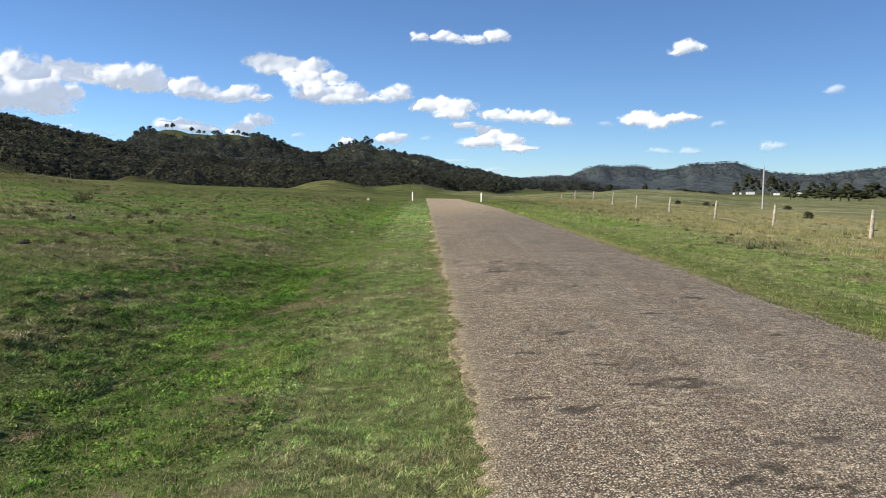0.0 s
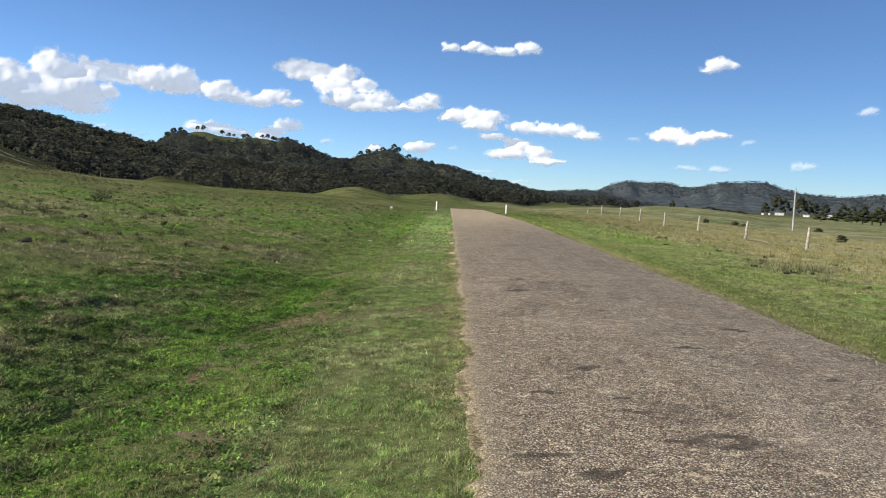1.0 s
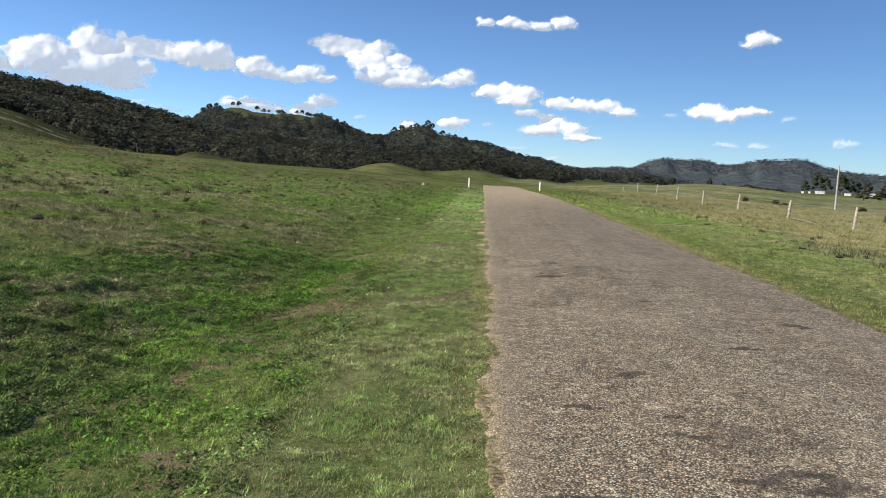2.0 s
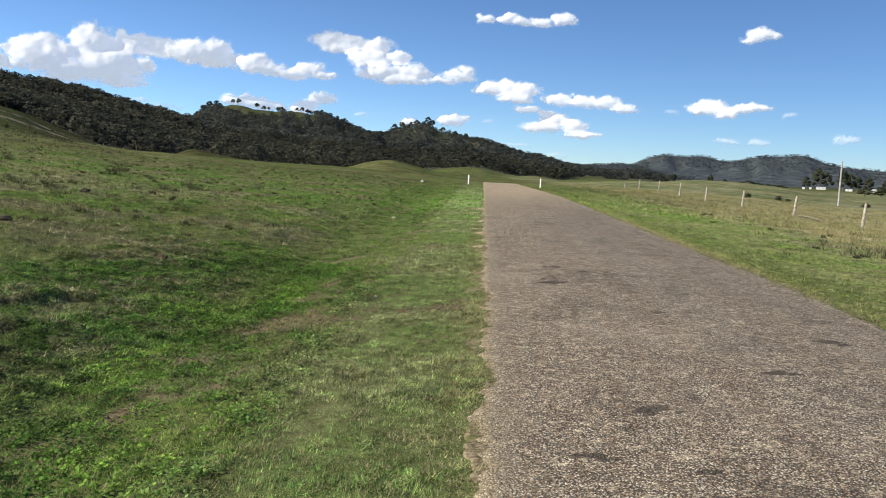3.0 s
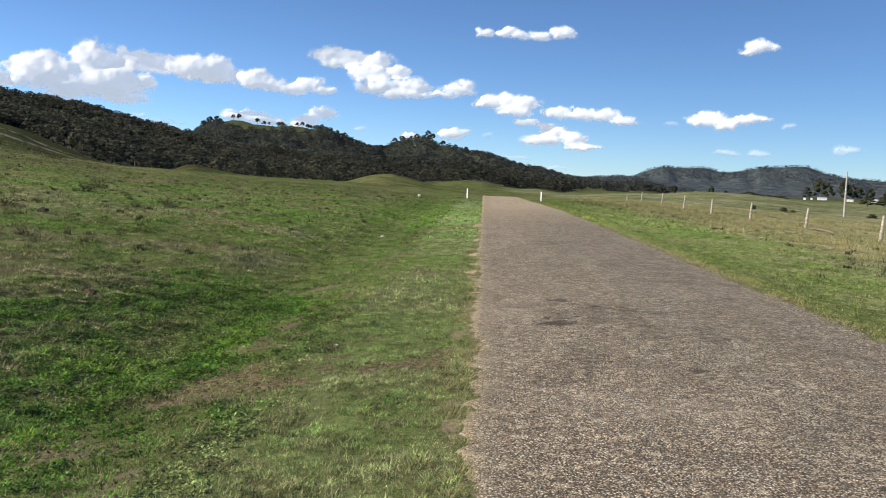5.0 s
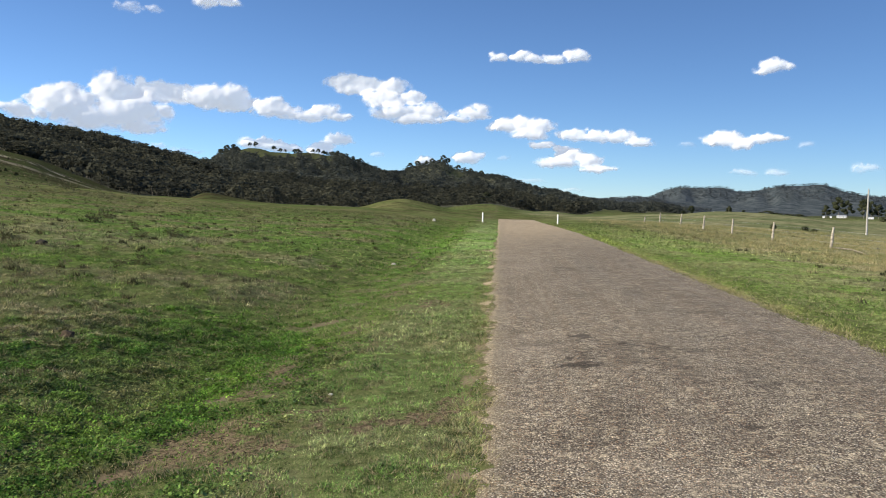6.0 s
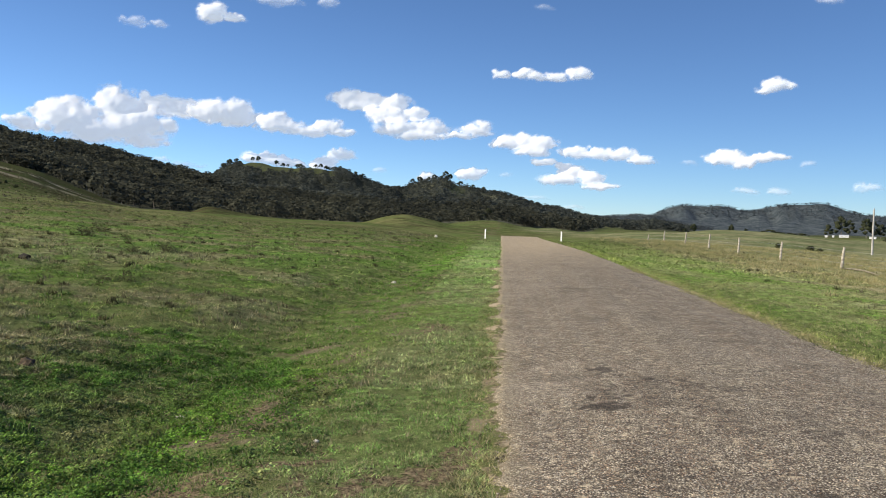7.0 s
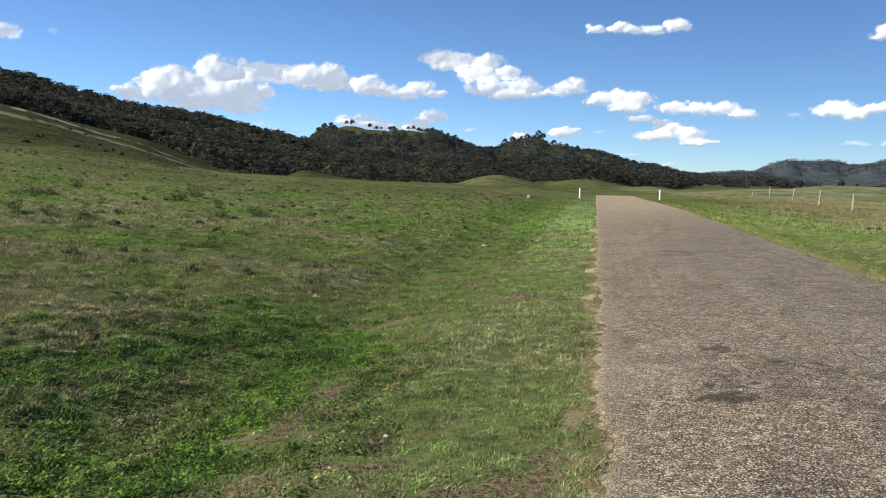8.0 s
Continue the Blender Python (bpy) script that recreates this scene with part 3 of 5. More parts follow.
DARK_GLASS = plain("window_glass", (0.02, 0.025, 0.03), (0.05, 0.06, 0.07), 2, 0.1, 0.0, 0.001, specular=0.6)
STEEL = plain("galvanised_wire", (0.30, 0.30, 0.31), (0.45, 0.45, 0.46), 30, 0.4, 0.1, 0.001)
STONE = plain("pale_stone", (0.52, 0.48, 0.39), (0.76, 0.71, 0.60), 16, 0.9, 0.6, 0.01)
DUNG = plain("dark_dung", (0.020, 0.018, 0.014), (0.055, 0.045, 0.032), 25, 0.95, 0.9, 0.02)
CLOD = plain("brown_clump", (0.045, 0.034, 0.022), (0.14, 0.10, 0.062), 20, 0.95, 0.9, 0.02)
MOUND = plain("mound_tan", (0.13, 0.115, 0.080), (0.27, 0.24, 0.17), 5, 0.9, 0.6, 0.02)
BUSH_LEAF = leaf_material("bush_leaves", (0.060, 0.074, 0.036), (0.130, 0.140, 0.070), 1.0, True)
LEAF_NEAR = leaf_material("gum_leaves", (0.055, 0.066, 0.037), (0.115, 0.125, 0.070), 0.25, True)
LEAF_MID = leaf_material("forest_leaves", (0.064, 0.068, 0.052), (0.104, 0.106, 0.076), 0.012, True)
# leaves for the higher hills: paler and bluer, with haze in the colour
LEAF_HAZE_HIGH = leaf_material("hill_leaves_hazed", (0.072, 0.082, 0.071), (0.120, 0.130, 0.108), 0.010, True)
# far leaves tinted blue-grey: distance haze put into their colour
LEAF_HAZE_FAR = leaf_material("far_leaves_hazed", (0.088, 0.104, 0.114), (0.140, 0.156, 0.160), 0.004, True)
SHRUB = leaf_material("weed_leaves", (0.085, 0.095, 0.042), (0.170, 0.165, 0.085), 3.0)
DARK_WEED = leaf_material("dark_weed", (0.062, 0.066, 0.030), (0.160, 0.145, 0.075), 2.0)
WEED = leaf_material("weed_stalks", (0.128, 0.122, 0.064), (0.290, 0.255, 0.155), 2.0)


# ---- mesh helpers ----
def mesh_from(name, verts, faces, mat, attributes=None, flat=True, normals=None):
    """A mesh from an array of places and an array of triangles or quads."""
    verts, faces = np.asarray(verts, np.float32), np.asarray(faces, np.int32)
    me = bpy.data.meshes.new(name)
    n = faces.shape[1]
    me.vertices.add(len(verts))
    me.vertices.foreach_set("co", verts.ravel())
    me.loops.add(faces.size)
    me.loops.foreach_set("vertex_index", faces.ravel())
    me.polygons.add(len(faces))
    me.polygons.foreach_set("loop_start", np.arange(0, faces.size, n, dtype=np.int32))
    if not flat:
        me.polygons.foreach_set("use_smooth", np.ones(len(faces), bool))
    for key, values in (attributes or {}).items():
        me.attributes.new(key, "FLOAT", "POINT").data.foreach_set("value", np.asarray(values, np.float32))
    me.update(calc_edges=True)
    if normals is not None:
        me.polygons.foreach_set("use_smooth", np.ones(len(faces), bool))
        me.normals_split_custom_set_from_vertices(np.asarray(normals, np.float32))
    else:
        me.validate()
    me.materials.append(mat)
    return me


def bm_mesh(name, bm, mat, smooth_faces=False):
    me = bpy.data.meshes.new(name)
    for f in bm.faces:
        f.smooth = smooth_faces
    bm.normal_update()
    bm.to_mesh(me)
    bm.free()
    me.materials.append(mat)
    return me


def part(name, bm, mat, parent, label="", smooth_faces=False):
    ob = new(name, bm_mesh(name, bm, mat, smooth_faces))
    ob.parent = parent
    if label:
        ob["label"] = label
    return ob


def thing(name, at, label, category, group="", kind=""):
    ob = new(name)
    ob.location = at
    ob.empty_display_size = 0.2
    return tagged(ob, label, category, group, kind)


def tube(bm, points, radii, sides=8):
    """A tapered, closed tube along points."""
    rings = []
    for i, p in enumerate(points):
        p = Vector(p)
        ahead = (Vector(points[min(i + 1, len(points) - 1)]) - Vector(points[max(i - 1, 0)])).normalized()
        u = ahead.orthogonal().normalized()
        v = ahead.cross(u)
        rings.append([bm.verts.new(p + radii[i] * (math.cos(a) * u + math.sin(a) * v)) for a in (2 * math.pi * k / sides for k in range(sides))])
    for a, b in zip(rings, rings[1:]):
        for k in range(sides):
            bm.faces.new((a[k], a[(k + 1) % sides], b[(k + 1) % sides], b[k]))
    bm.faces.new(rings[0][::-1])
    bm.faces.new(rings[-1])
    return bm


def lump(bm, at, size, seed, rough=0.25, level=2):
    """An uneven stone-like body."""
    made = bmesh.ops.create_icosphere(bm, subdivisions=level, radius=1.0)["verts"]
    for v in made:
        k = 1 + rough * 2 * noise.noise(v.co * 1.7 + Vector((seed * 3.7, seed, 0)))
        v.co = Vector((v.co.x * size[0] * k, v.co.y * size[1] * k, v.co.z * size[2] * k)) + Vector(at)
    return bm


def gz(x, y):
    return float(ground_z(x, y))


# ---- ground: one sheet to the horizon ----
def cutting_shade(az, r):
    """Painted shade at the cut edges of the lanes that cross the fields below the middle hill."""
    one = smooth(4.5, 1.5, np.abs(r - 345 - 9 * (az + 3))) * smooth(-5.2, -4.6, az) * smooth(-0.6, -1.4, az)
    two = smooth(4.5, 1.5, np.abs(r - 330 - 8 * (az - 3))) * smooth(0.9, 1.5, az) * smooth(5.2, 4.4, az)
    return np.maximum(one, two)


def build_ground():
    bearings = np.radians(np.r_[np.arange(-180, -52, 2.0), np.arange(-52, 44, 0.36), np.arange(46, 180, 2.0)])
    radii = np.r_[0.01, 0.4, 0.8, 1.2, np.geomspace(1.4, 2.6, 8), np.geomspace(2.7, 44, 160), np.geomspace(46, 96, 20), np.geomspace(99, 150, 18), np.arange(152.5, 246, 2.4), np.geomspace(250, 1300, 70), np.geomspace(1330, 4400, 42)]
    a, r = np.meshgrid(bearings, reach(radii))
    x, y = CENTRE[0] + r * np.sin(a), -1.0 + r * np.cos(a)
    z = ground_z(x, y)
    under = (x > ROAD_L + 0.12) & (x < ROAD_R - 0.12) & (y > -95) & (y < 135)
    z = np.where(under, z - 0.06, z)
    rows, cols = x.shape
    verts = np.stack([x, y, z], -1).reshape(-1, 3)
    i, j = np.meshgrid(np.arange(rows - 1), np.arange(cols), indexing="ij")
    k = (j + 1) % cols
    quads = np.stack([i * cols + j, i * cols + k, (i + 1) * cols + k, (i + 1) * cols + j], -1).reshape(-1, 4)[:, ::-1]
    az, rr = polar(verts[:, 0], verts[:, 1])
    wood = wooded(az, rr)
    # pale eroded tracks along the spur
    run = (np.clip(-az, 24, 60) - 24) / 14
    scar, bank = np.zeros_like(az), np.zeros_like(az)
    for lane, gain in ((233, 1.0), (213, 0.9), (190, 0.5)):
        d = np.abs(rr - lane - 14 * (fbm(az * 0.5, az * 0, lane) - 0.5) - run * 10)
        scar = np.maximum(scar, 1.0 * gain * smooth(5.0, 1.8, d) * smooth(-25, -27, az) * smooth(0.30, 0.48, fbm(az * 2.6, rr * 0.05, lane + 1.0)))
        # a darker strip just below each track
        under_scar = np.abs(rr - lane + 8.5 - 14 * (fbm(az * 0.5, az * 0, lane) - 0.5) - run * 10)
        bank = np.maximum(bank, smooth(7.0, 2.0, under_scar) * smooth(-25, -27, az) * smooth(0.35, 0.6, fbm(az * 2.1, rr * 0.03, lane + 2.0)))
    sheet = new("ground", mesh_from("ground", verts, quads, GROUND, {"wood": wood, "scar": scar, "bank": np.maximum(bank, cutting_shade(az, rr)), "bare": worn_soil(verts[:, 0], verts[:, 1]), "weedy": weedy(verts[:, 0], verts[:, 1]), "fresh": fresh(verts[:, 0], verts[:, 1]), "sand": road_sand(verts[:, 0], verts[:, 1])}, flat=False))
    tagged(sheet, "rolling green pasture with dry patches and wooded hills", "ground", kind="structure")


build_ground()


# ---- road ----
def build_road():
    ys = np.r_[np.arange(-90, 3, 1.0), np.arange(3, 16.5, 0.055), np.arange(16.5, 40, 0.2), np.arange(40, 130, 0.8)]
    us = np.linspace(0, 1, 72)
    y, u = np.meshgrid(ys, us, indexing="ij")
    left = ROAD_L + 0.16 * (fbm(ys * 0.9, ys * 0, 31.0) - 0.5) + 0.07 * (fbm(ys * 2.6, ys * 0, 33.0) - 0.5) + 0.16 * (fbm(ys * 9.0, ys * 0, 34.0, 3) - 0.5)
    right = ROAD_R + 0.20 * (fbm(ys * 0.7, ys * 0, 35.0) - 0.5) + 0.12 * (fbm(ys * 4.0, ys * 0, 37.0) - 0.5)
    x = left[:, None] * (1 - u) + right[:, None] * u
    mid = np.clip(x, ROAD_L + 0.2, ROAD_R - 0.2)
    z = ground_z(mid, y) + 0.012 + 0.010 * (fbm(x * 1.1, y * 0.7, 41.0) - 0.5)
    z = z - 0.03 * ((u < 0.001) | (u > 0.999))
    n = len(us)
    verts = np.stack([x, y, z], -1).reshape(-1, 3)
    i, j = np.meshgrid(np.arange(len(ys) - 1), np.arange(n - 1), indexing="ij")
    quads = np.stack([i * n + j, i * n + j + 1, (i + 1) * n + j + 1, (i + 1) * n + j], -1).reshape(-1, 4)
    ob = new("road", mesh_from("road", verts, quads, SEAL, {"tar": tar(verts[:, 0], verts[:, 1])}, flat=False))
    return tagged(ob, "narrow worn chip-sealed country road, pinkish grey", "road", kind="structure")


build_road()


def shoulder_material():
    m, t = material("crumbled_shoulder")
    at = place(t)
    crumb, patch = grain(t, at, 30.0, 5, 0.7), grain(t, at, 2.2, 5, 0.65)
    c = mix(t, band(t, crumb, 0.35, 0.65), (0.075, 0.062, 0.038), (0.300, 0.250, 0.150))
    c = mix(t, band(t, patch, 0.52, 0.60), c, mix(t, band(t, crumb, 0.35, 0.6), (0.18, 0.14, 0.09), (0.38, 0.31, 0.21)))
    c = mix(t, math_node(t, "MULTIPLY", band(t, grain(t, at, 5.1, 5, 0.65), 0.47, 0.57), 0.85), c, mix(t, crumb, (0.05, 0.07, 0.02), (0.20, 0.21, 0.075)))
    sand = node(t, "Attribute", attribute_name="sand").outputs["Fac"]
    c = mix(t, band(t, math_node(t, "ADD", sand, math_node(t, "MULTIPLY_ADD", grain(t, at, 14.0, 5, 0.7), 1.4, -0.7)), 0.3, 0.6), c, mix(t, crumb, (0.30, 0.23, 0.145), (0.58, 0.47, 0.32)))
    finish(t, c, 0.95, crumb, 0.9, 0.015, specular=0.05)
    return m


def shoulder_reach(y):
    """How far the crumbled edge eats into the verge."""
    y = np.asarray(y, float)
    sandy = sum(smooth(1.3, 0.5, np.abs(y - p[1]) / max(p[3], 0.12)) for p in SAND_SPOTS)
    return 0.11 * sandy + 0.045 + 0.10 * smooth(0.42, 0.66, fbm(y * 0.75, y * 0, 131.0, 4)) + 0.17 * (fbm(y * 4.5, y * 0, 132.0, 4) - 0.42)


def build_shoulder():
    ys = np.r_[np.arange(3, 20, 0.03), np.arange(20, 40, 0.08)]
    us = np.linspace(0, 1, 12)
    y, u = np.meshgrid(ys, us, indexing="ij")
    x = (ROAD_L + 0.06 - np.clip(shoulder_reach(ys), 0.02, 0.6))[:, None] * (1 - u) + (ROAD_L + 0.10) * u
    z = ground_z(x, y) + 0.006 - 0.03 * (u < 0.001) + 0.012 * (fbm(x * 9, y * 9, 133.0, 3) - 0.5) * (u > 0.05)
    n = len(us)
    verts = np.stack([x, y, z], -1).reshape(-1, 3)
    i, j = np.meshgrid(np.arange(len(ys) - 1), np.arange(n - 1), indexing="ij")
    quads = np.stack([i * n + j, i * n + j + 1, (i + 1) * n + j + 1, (i + 1) * n + j], -1).reshape(-1, 4)
    ob = new("road_shoulder", mesh_from("road_shoulder", verts, quads, shoulder_material(), {"sand": spots(3 * verts[:, 0], 3 * verts[:, 1], [tuple(3 * v for v in p) for p in SAND_SPOTS], 63.0)}, flat=False))
    tagged(ob, "crumbled sandy soil and dead grass along the seal", "road shoulder", kind="structure")


build_shoulder()

# ---- trees ----
def icosa():
    bm = bmesh.new()
    bmesh.ops.create_icosphere(bm, subdivisions=1, radius=1.0)
    v = np.array([p.co[:] for p in bm.verts])
    f = np.array([[q.index for q in p.verts] for p in bm.faces])
    bm.free()
    return v, f


ICO_V, ICO_F = icosa()


def crown_arrays(rng, clumps, leaves, low=0.38, spread=0.30, leaf=0.075, body=0.15, flat=0.8, open_crown=False):
    """A crown one unit high: rounded leafy clumps round a dome, each a dark body under outward-facing leaf sprays. Places, triangles and normals."""
    V, F, N, base = [], [], [], 0
    heart = np.array([0, 0, low + 0.3 * (1 - low)])
    for k in range(clumps):
        share = (k + 0.5 * rng.random()) / max(1, clumps - 0.5)
        h = low + (1 - low - body * flat) * share
        a, out = k * 2.4 + rng.random(), spread * math.sqrt(max(0.05, 1 - share * share)) * (0.6 + 0.4 * rng.random())
        c = np.array([out * math.cos(a), out * math.sin(a), h])
        size = body * (0.75 + 0.5 * rng.random()) * np.array([1, 1, flat])
        if not open_crown:
            v = ICO_V * (0.82 + 0.3 * rng.random((len(ICO_V), 1))) * size + c
            n = ICO_V * 0.7 + (v - heart) / np.linalg.norm(v - heart, axis=1, keepdims=True) * 0.5
            V.append(v), F.append(ICO_F + base), N.append(n)
            base += len(v)
        d = rng.normal(size=(leaves, 3))
        d[:, 2] = np.abs(d[:, 2]) * 0.9 + 0.1 * d[:, 2]
        d /= np.linalg.norm(d, axis=1, keepdims=True)
        p = c + d * size * (rng.uniform(0.35, 1.2, (leaves, 1)) if open_crown else rng.uniform(0.88, 1.22, (leaves, 1)))
        face = d + rng.normal(size=(leaves, 3)) * 0.35
        u = np.cross(face, rng.normal(size=(leaves, 3)))
        u /= np.linalg.norm(u, axis=1, keepdims=True)
        w = np.cross(face / np.linalg.norm(face, axis=1, keepdims=True), u)
        s = leaf * rng.uniform(0.7, 1.4, (leaves, 1))
        V.append(np.stack([p + u * s, p - u * s * 0.6 + w * s * 0.8, p - u * s * 0.5 - w * s * 0.8], 1).reshape(-1, 3))
        F.append(np.arange(leaves * 3).reshape(-1, 3) + base)
        bend = d * 0.7 + (p - heart) / np.linalg.norm(p - heart, axis=1, keepdims=True) * 0.4 + rng.normal(size=(leaves, 3)) * (0.6 if open_crown else 0.4)
        N.append(np.repeat(bend, 3, axis=0))
        base += leaves * 3
    N = np.concatenate(N)
    return np.concatenate(V), np.concatenate(F), N / np.linalg.norm(N, axis=1, keepdims=True)


def trunk_arrays(rng, top=0.7, radius=0.022, sides=5, limbs=2):
    V, F, base = [], [], 0
    lean = rng.normal(size=2) * 0.04
    runs = [[(0, 0, -0.03), (lean[0] * 0.5, lean[1] * 0.5, top * 0.5), (lean[0], lean[1], top)]]
    for _ in range(limbs):
        a, h = rng.random() * 6.28, top * (0.45 + 0.3 * rng.random())
        runs.append([(lean[0] * h, lean[1] * h, h), (0.12 * math.cos(a), 0.12 * math.sin(a), h + 0.12), (0.2 * math.cos(a), 0.2 * math.sin(a), h + 0.24)])
    for n, run in enumerate(runs):
        rad = radius * (1 if n == 0 else 0.5)
        for i, p in enumerate(run):
            q = rad * (1 - 0.38 * i)
            V += [(p[0] + q * math.cos(6.283 * s / sides), p[1] + q * math.sin(6.283 * s / sides), p[2]) for s in range(sides)]
        for i in range(len(run) - 1):
            for s in range(sides):
                a, b = base + i * sides + s, base + i * sides + (s + 1) % sides
                F += [(a, b, b + sides), (a, b + sides, a + sides)]
        base += len(run) * sides
    V = np.array(V, float)
    N = V * [1, 1, 0] + [1e-4, 0, 0.02]
    return V, np.array(F), N / np.linalg.norm(N, axis=1, keepdims=True)


def scatter_forest(name, places, heights, widths, kinds, seed, mats, label):
    """Many trees joined into one sheet of stuff: a mesh of crowns, and of trunks where they show."""
    rng = np.random.default_rng(seed)
    ob = None
    turns, picks = rng.random(len(places)) * 6.28, rng.integers(0, len(kinds), len(places))
    shade = np.clip(0.5 + 1.5 * (fbm(places[:, 0] * 0.012, places[:, 1] * 0.012, 92.0, 3) - 0.5) + 0.24 * rng.normal(size=len(places)), 0, 1)
    for which, mat in mats:
        V, F, N, T, base = [], [], [], [], 0
        for (x, y, z), h, w, turn, k, tone in zip(places, heights, widths, turns, picks, shade):
            v, f, n = kinds[k][which]
            c, s = math.cos(turn), math.sin(turn)
            V.append(np.stack([(v[:, 0] * c - v[:, 1] * s) * w + x, (v[:, 0] * s + v[:, 1] * c) * w + y, v[:, 2] * h + z], -1))
            N.append(np.stack([n[:, 0] * c - n[:, 1] * s, n[:, 0] * s + n[:, 1] * c, n[:, 2]], -1))
            F.append(f + base)
            T.append(np.full(len(v), tone))
            base += len(v)
        made = new(name if ob is None else "trunks", mesh_from(name, np.concatenate(V), np.concatenate(F), mat, {"tone": np.concatenate(T)}, normals=np.concatenate(N)))
        if ob is None:
            ob = tagged(made, label, "forest", kind="stuff")
        else:
            made.parent = ob
            tagged(made, "pale slender gum trunks", kind="stuff")
    return ob


def forest_places(rng, count, az_range, r_range, power=1.0):
    az = rng.uniform(*az_range, count)
    r = r_range[0] + (r_range[1] - r_range[0]) * rng.random(count) ** power
    keep = rng.random(count) < wooded(az, r)
    # trees that the land hides from the camera, taken at CENTRE, are left out
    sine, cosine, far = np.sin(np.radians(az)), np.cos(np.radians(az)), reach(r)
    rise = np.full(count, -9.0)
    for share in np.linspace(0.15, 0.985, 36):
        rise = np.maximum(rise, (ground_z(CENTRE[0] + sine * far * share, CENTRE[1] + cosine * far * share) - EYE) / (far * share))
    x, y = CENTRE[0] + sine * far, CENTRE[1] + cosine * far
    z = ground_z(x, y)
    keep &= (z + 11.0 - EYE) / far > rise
    return np.stack([x, y, z - 0.2], -1)[keep], r[keep]


rng = np.random.default_rng(4)
MID_KINDS = [(crown_arrays(rng, 6, 17, low=0.12, leaf=0.066, body=0.19, spread=0.29, open_crown=True), trunk_arrays(rng, 0.5, 0.009, 3, 0)) for _ in range(10)]
FAR_KINDS = [(crown_arrays(rng, 2, 9, low=0.15, spread=0.25, leaf=0.12, body=0.25, open_crown=True), None) for _ in range(5)]
SMALL_KINDS = [(crown_arrays(rng, 4, 12, low=0.12, leaf=0.088, body=0.21, spread=0.27, open_crown=True), None) for _ in range(9)]
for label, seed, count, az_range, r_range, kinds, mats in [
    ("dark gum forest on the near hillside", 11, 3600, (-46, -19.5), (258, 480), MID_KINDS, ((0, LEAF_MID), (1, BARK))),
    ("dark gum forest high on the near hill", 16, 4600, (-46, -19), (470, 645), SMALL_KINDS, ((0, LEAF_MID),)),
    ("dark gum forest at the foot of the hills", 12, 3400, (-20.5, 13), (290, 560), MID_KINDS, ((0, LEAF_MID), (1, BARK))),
    ("gum forest below the grassy ridge, greyed with painted haze", 17, 6000, (-20.5, -7), (540, 985), SMALL_KINDS, ((0, LEAF_HAZE_HIGH),)),
    ("gum forest on the middle hill, greyed with painted haze", 13, 6400, (-8, 13.5), (540, 990), SMALL_KINDS, ((0, LEAF_HAZE_HIGH),)),
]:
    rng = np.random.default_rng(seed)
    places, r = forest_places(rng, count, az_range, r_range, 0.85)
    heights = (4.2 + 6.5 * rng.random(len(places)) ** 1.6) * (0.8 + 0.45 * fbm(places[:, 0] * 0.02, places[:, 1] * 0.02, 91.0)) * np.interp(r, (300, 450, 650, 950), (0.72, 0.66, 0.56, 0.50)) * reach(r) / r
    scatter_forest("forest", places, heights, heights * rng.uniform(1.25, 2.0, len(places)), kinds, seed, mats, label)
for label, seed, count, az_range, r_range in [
    ("bushland on the far range, tinted blue-green for haze", 14, 2600, (9, 36), (2250, 2740)),
    ("bushland on the low far ridge, tinted blue-green for haze", 15, 1100, (2, 14), (1450, 1730)),
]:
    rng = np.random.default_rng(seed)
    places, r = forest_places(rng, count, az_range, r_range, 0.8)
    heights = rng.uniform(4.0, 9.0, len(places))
    scatter_forest("forest", places, heights, heights * rng.uniform(1.5, 2.4, len(places)), FAR_KINDS, seed, ((0, LEAF_HAZE_FAR),), label)


def spot(az, r):
    far = float(reach(r))
    x, y = CENTRE[0] + far * math.sin(radians(az)), CENTRE[1] + far * math.cos(radians(az))
    return x, y, gz(x, y)


TREE_KINDS = []


def tree_kind(seed, bare):
    rng = np.random.default_rng(seed)
    crown = crown_arrays(rng, 9, 46, low=0.48 if bare else 0.26, spread=0.30, leaf=0.036, body=0.13, flat=0.75)
    trunk = trunk_arrays(rng, 0.72, 0.024, 7, 4)
    return mesh_from("crown", *crown[:2], LEAF_NEAR, {"tone": np.full(len(crown[0]), 0.3 + 0.4 * rng.random())}, normals=crown[2]), mesh_from("trunk", *trunk[:2], BARK, normals=trunk[2])


def tree(az, r, height, width, label, group, kind):
    """A tree at a bearing and a plan distance; its size is given at the plan's scale."""
    x, y, z = spot(az, r)
    grow = float(reach(r)) / r
    root = thing("tree", (x, y, z - 0.1), label, "tree", group)
    root.rotation_euler[2] = radians((az * 47 + r) % 360)
    root.scale = (width * grow, width * grow, height * grow)
    for me, name in zip(TREE_KINDS[kind % len(TREE_KINDS)], ("crown", "trunk")):
        new(name, me).parent = root


TREE_KINDS = [tree_kind(60 + k, k < 4) for k in range(7)]
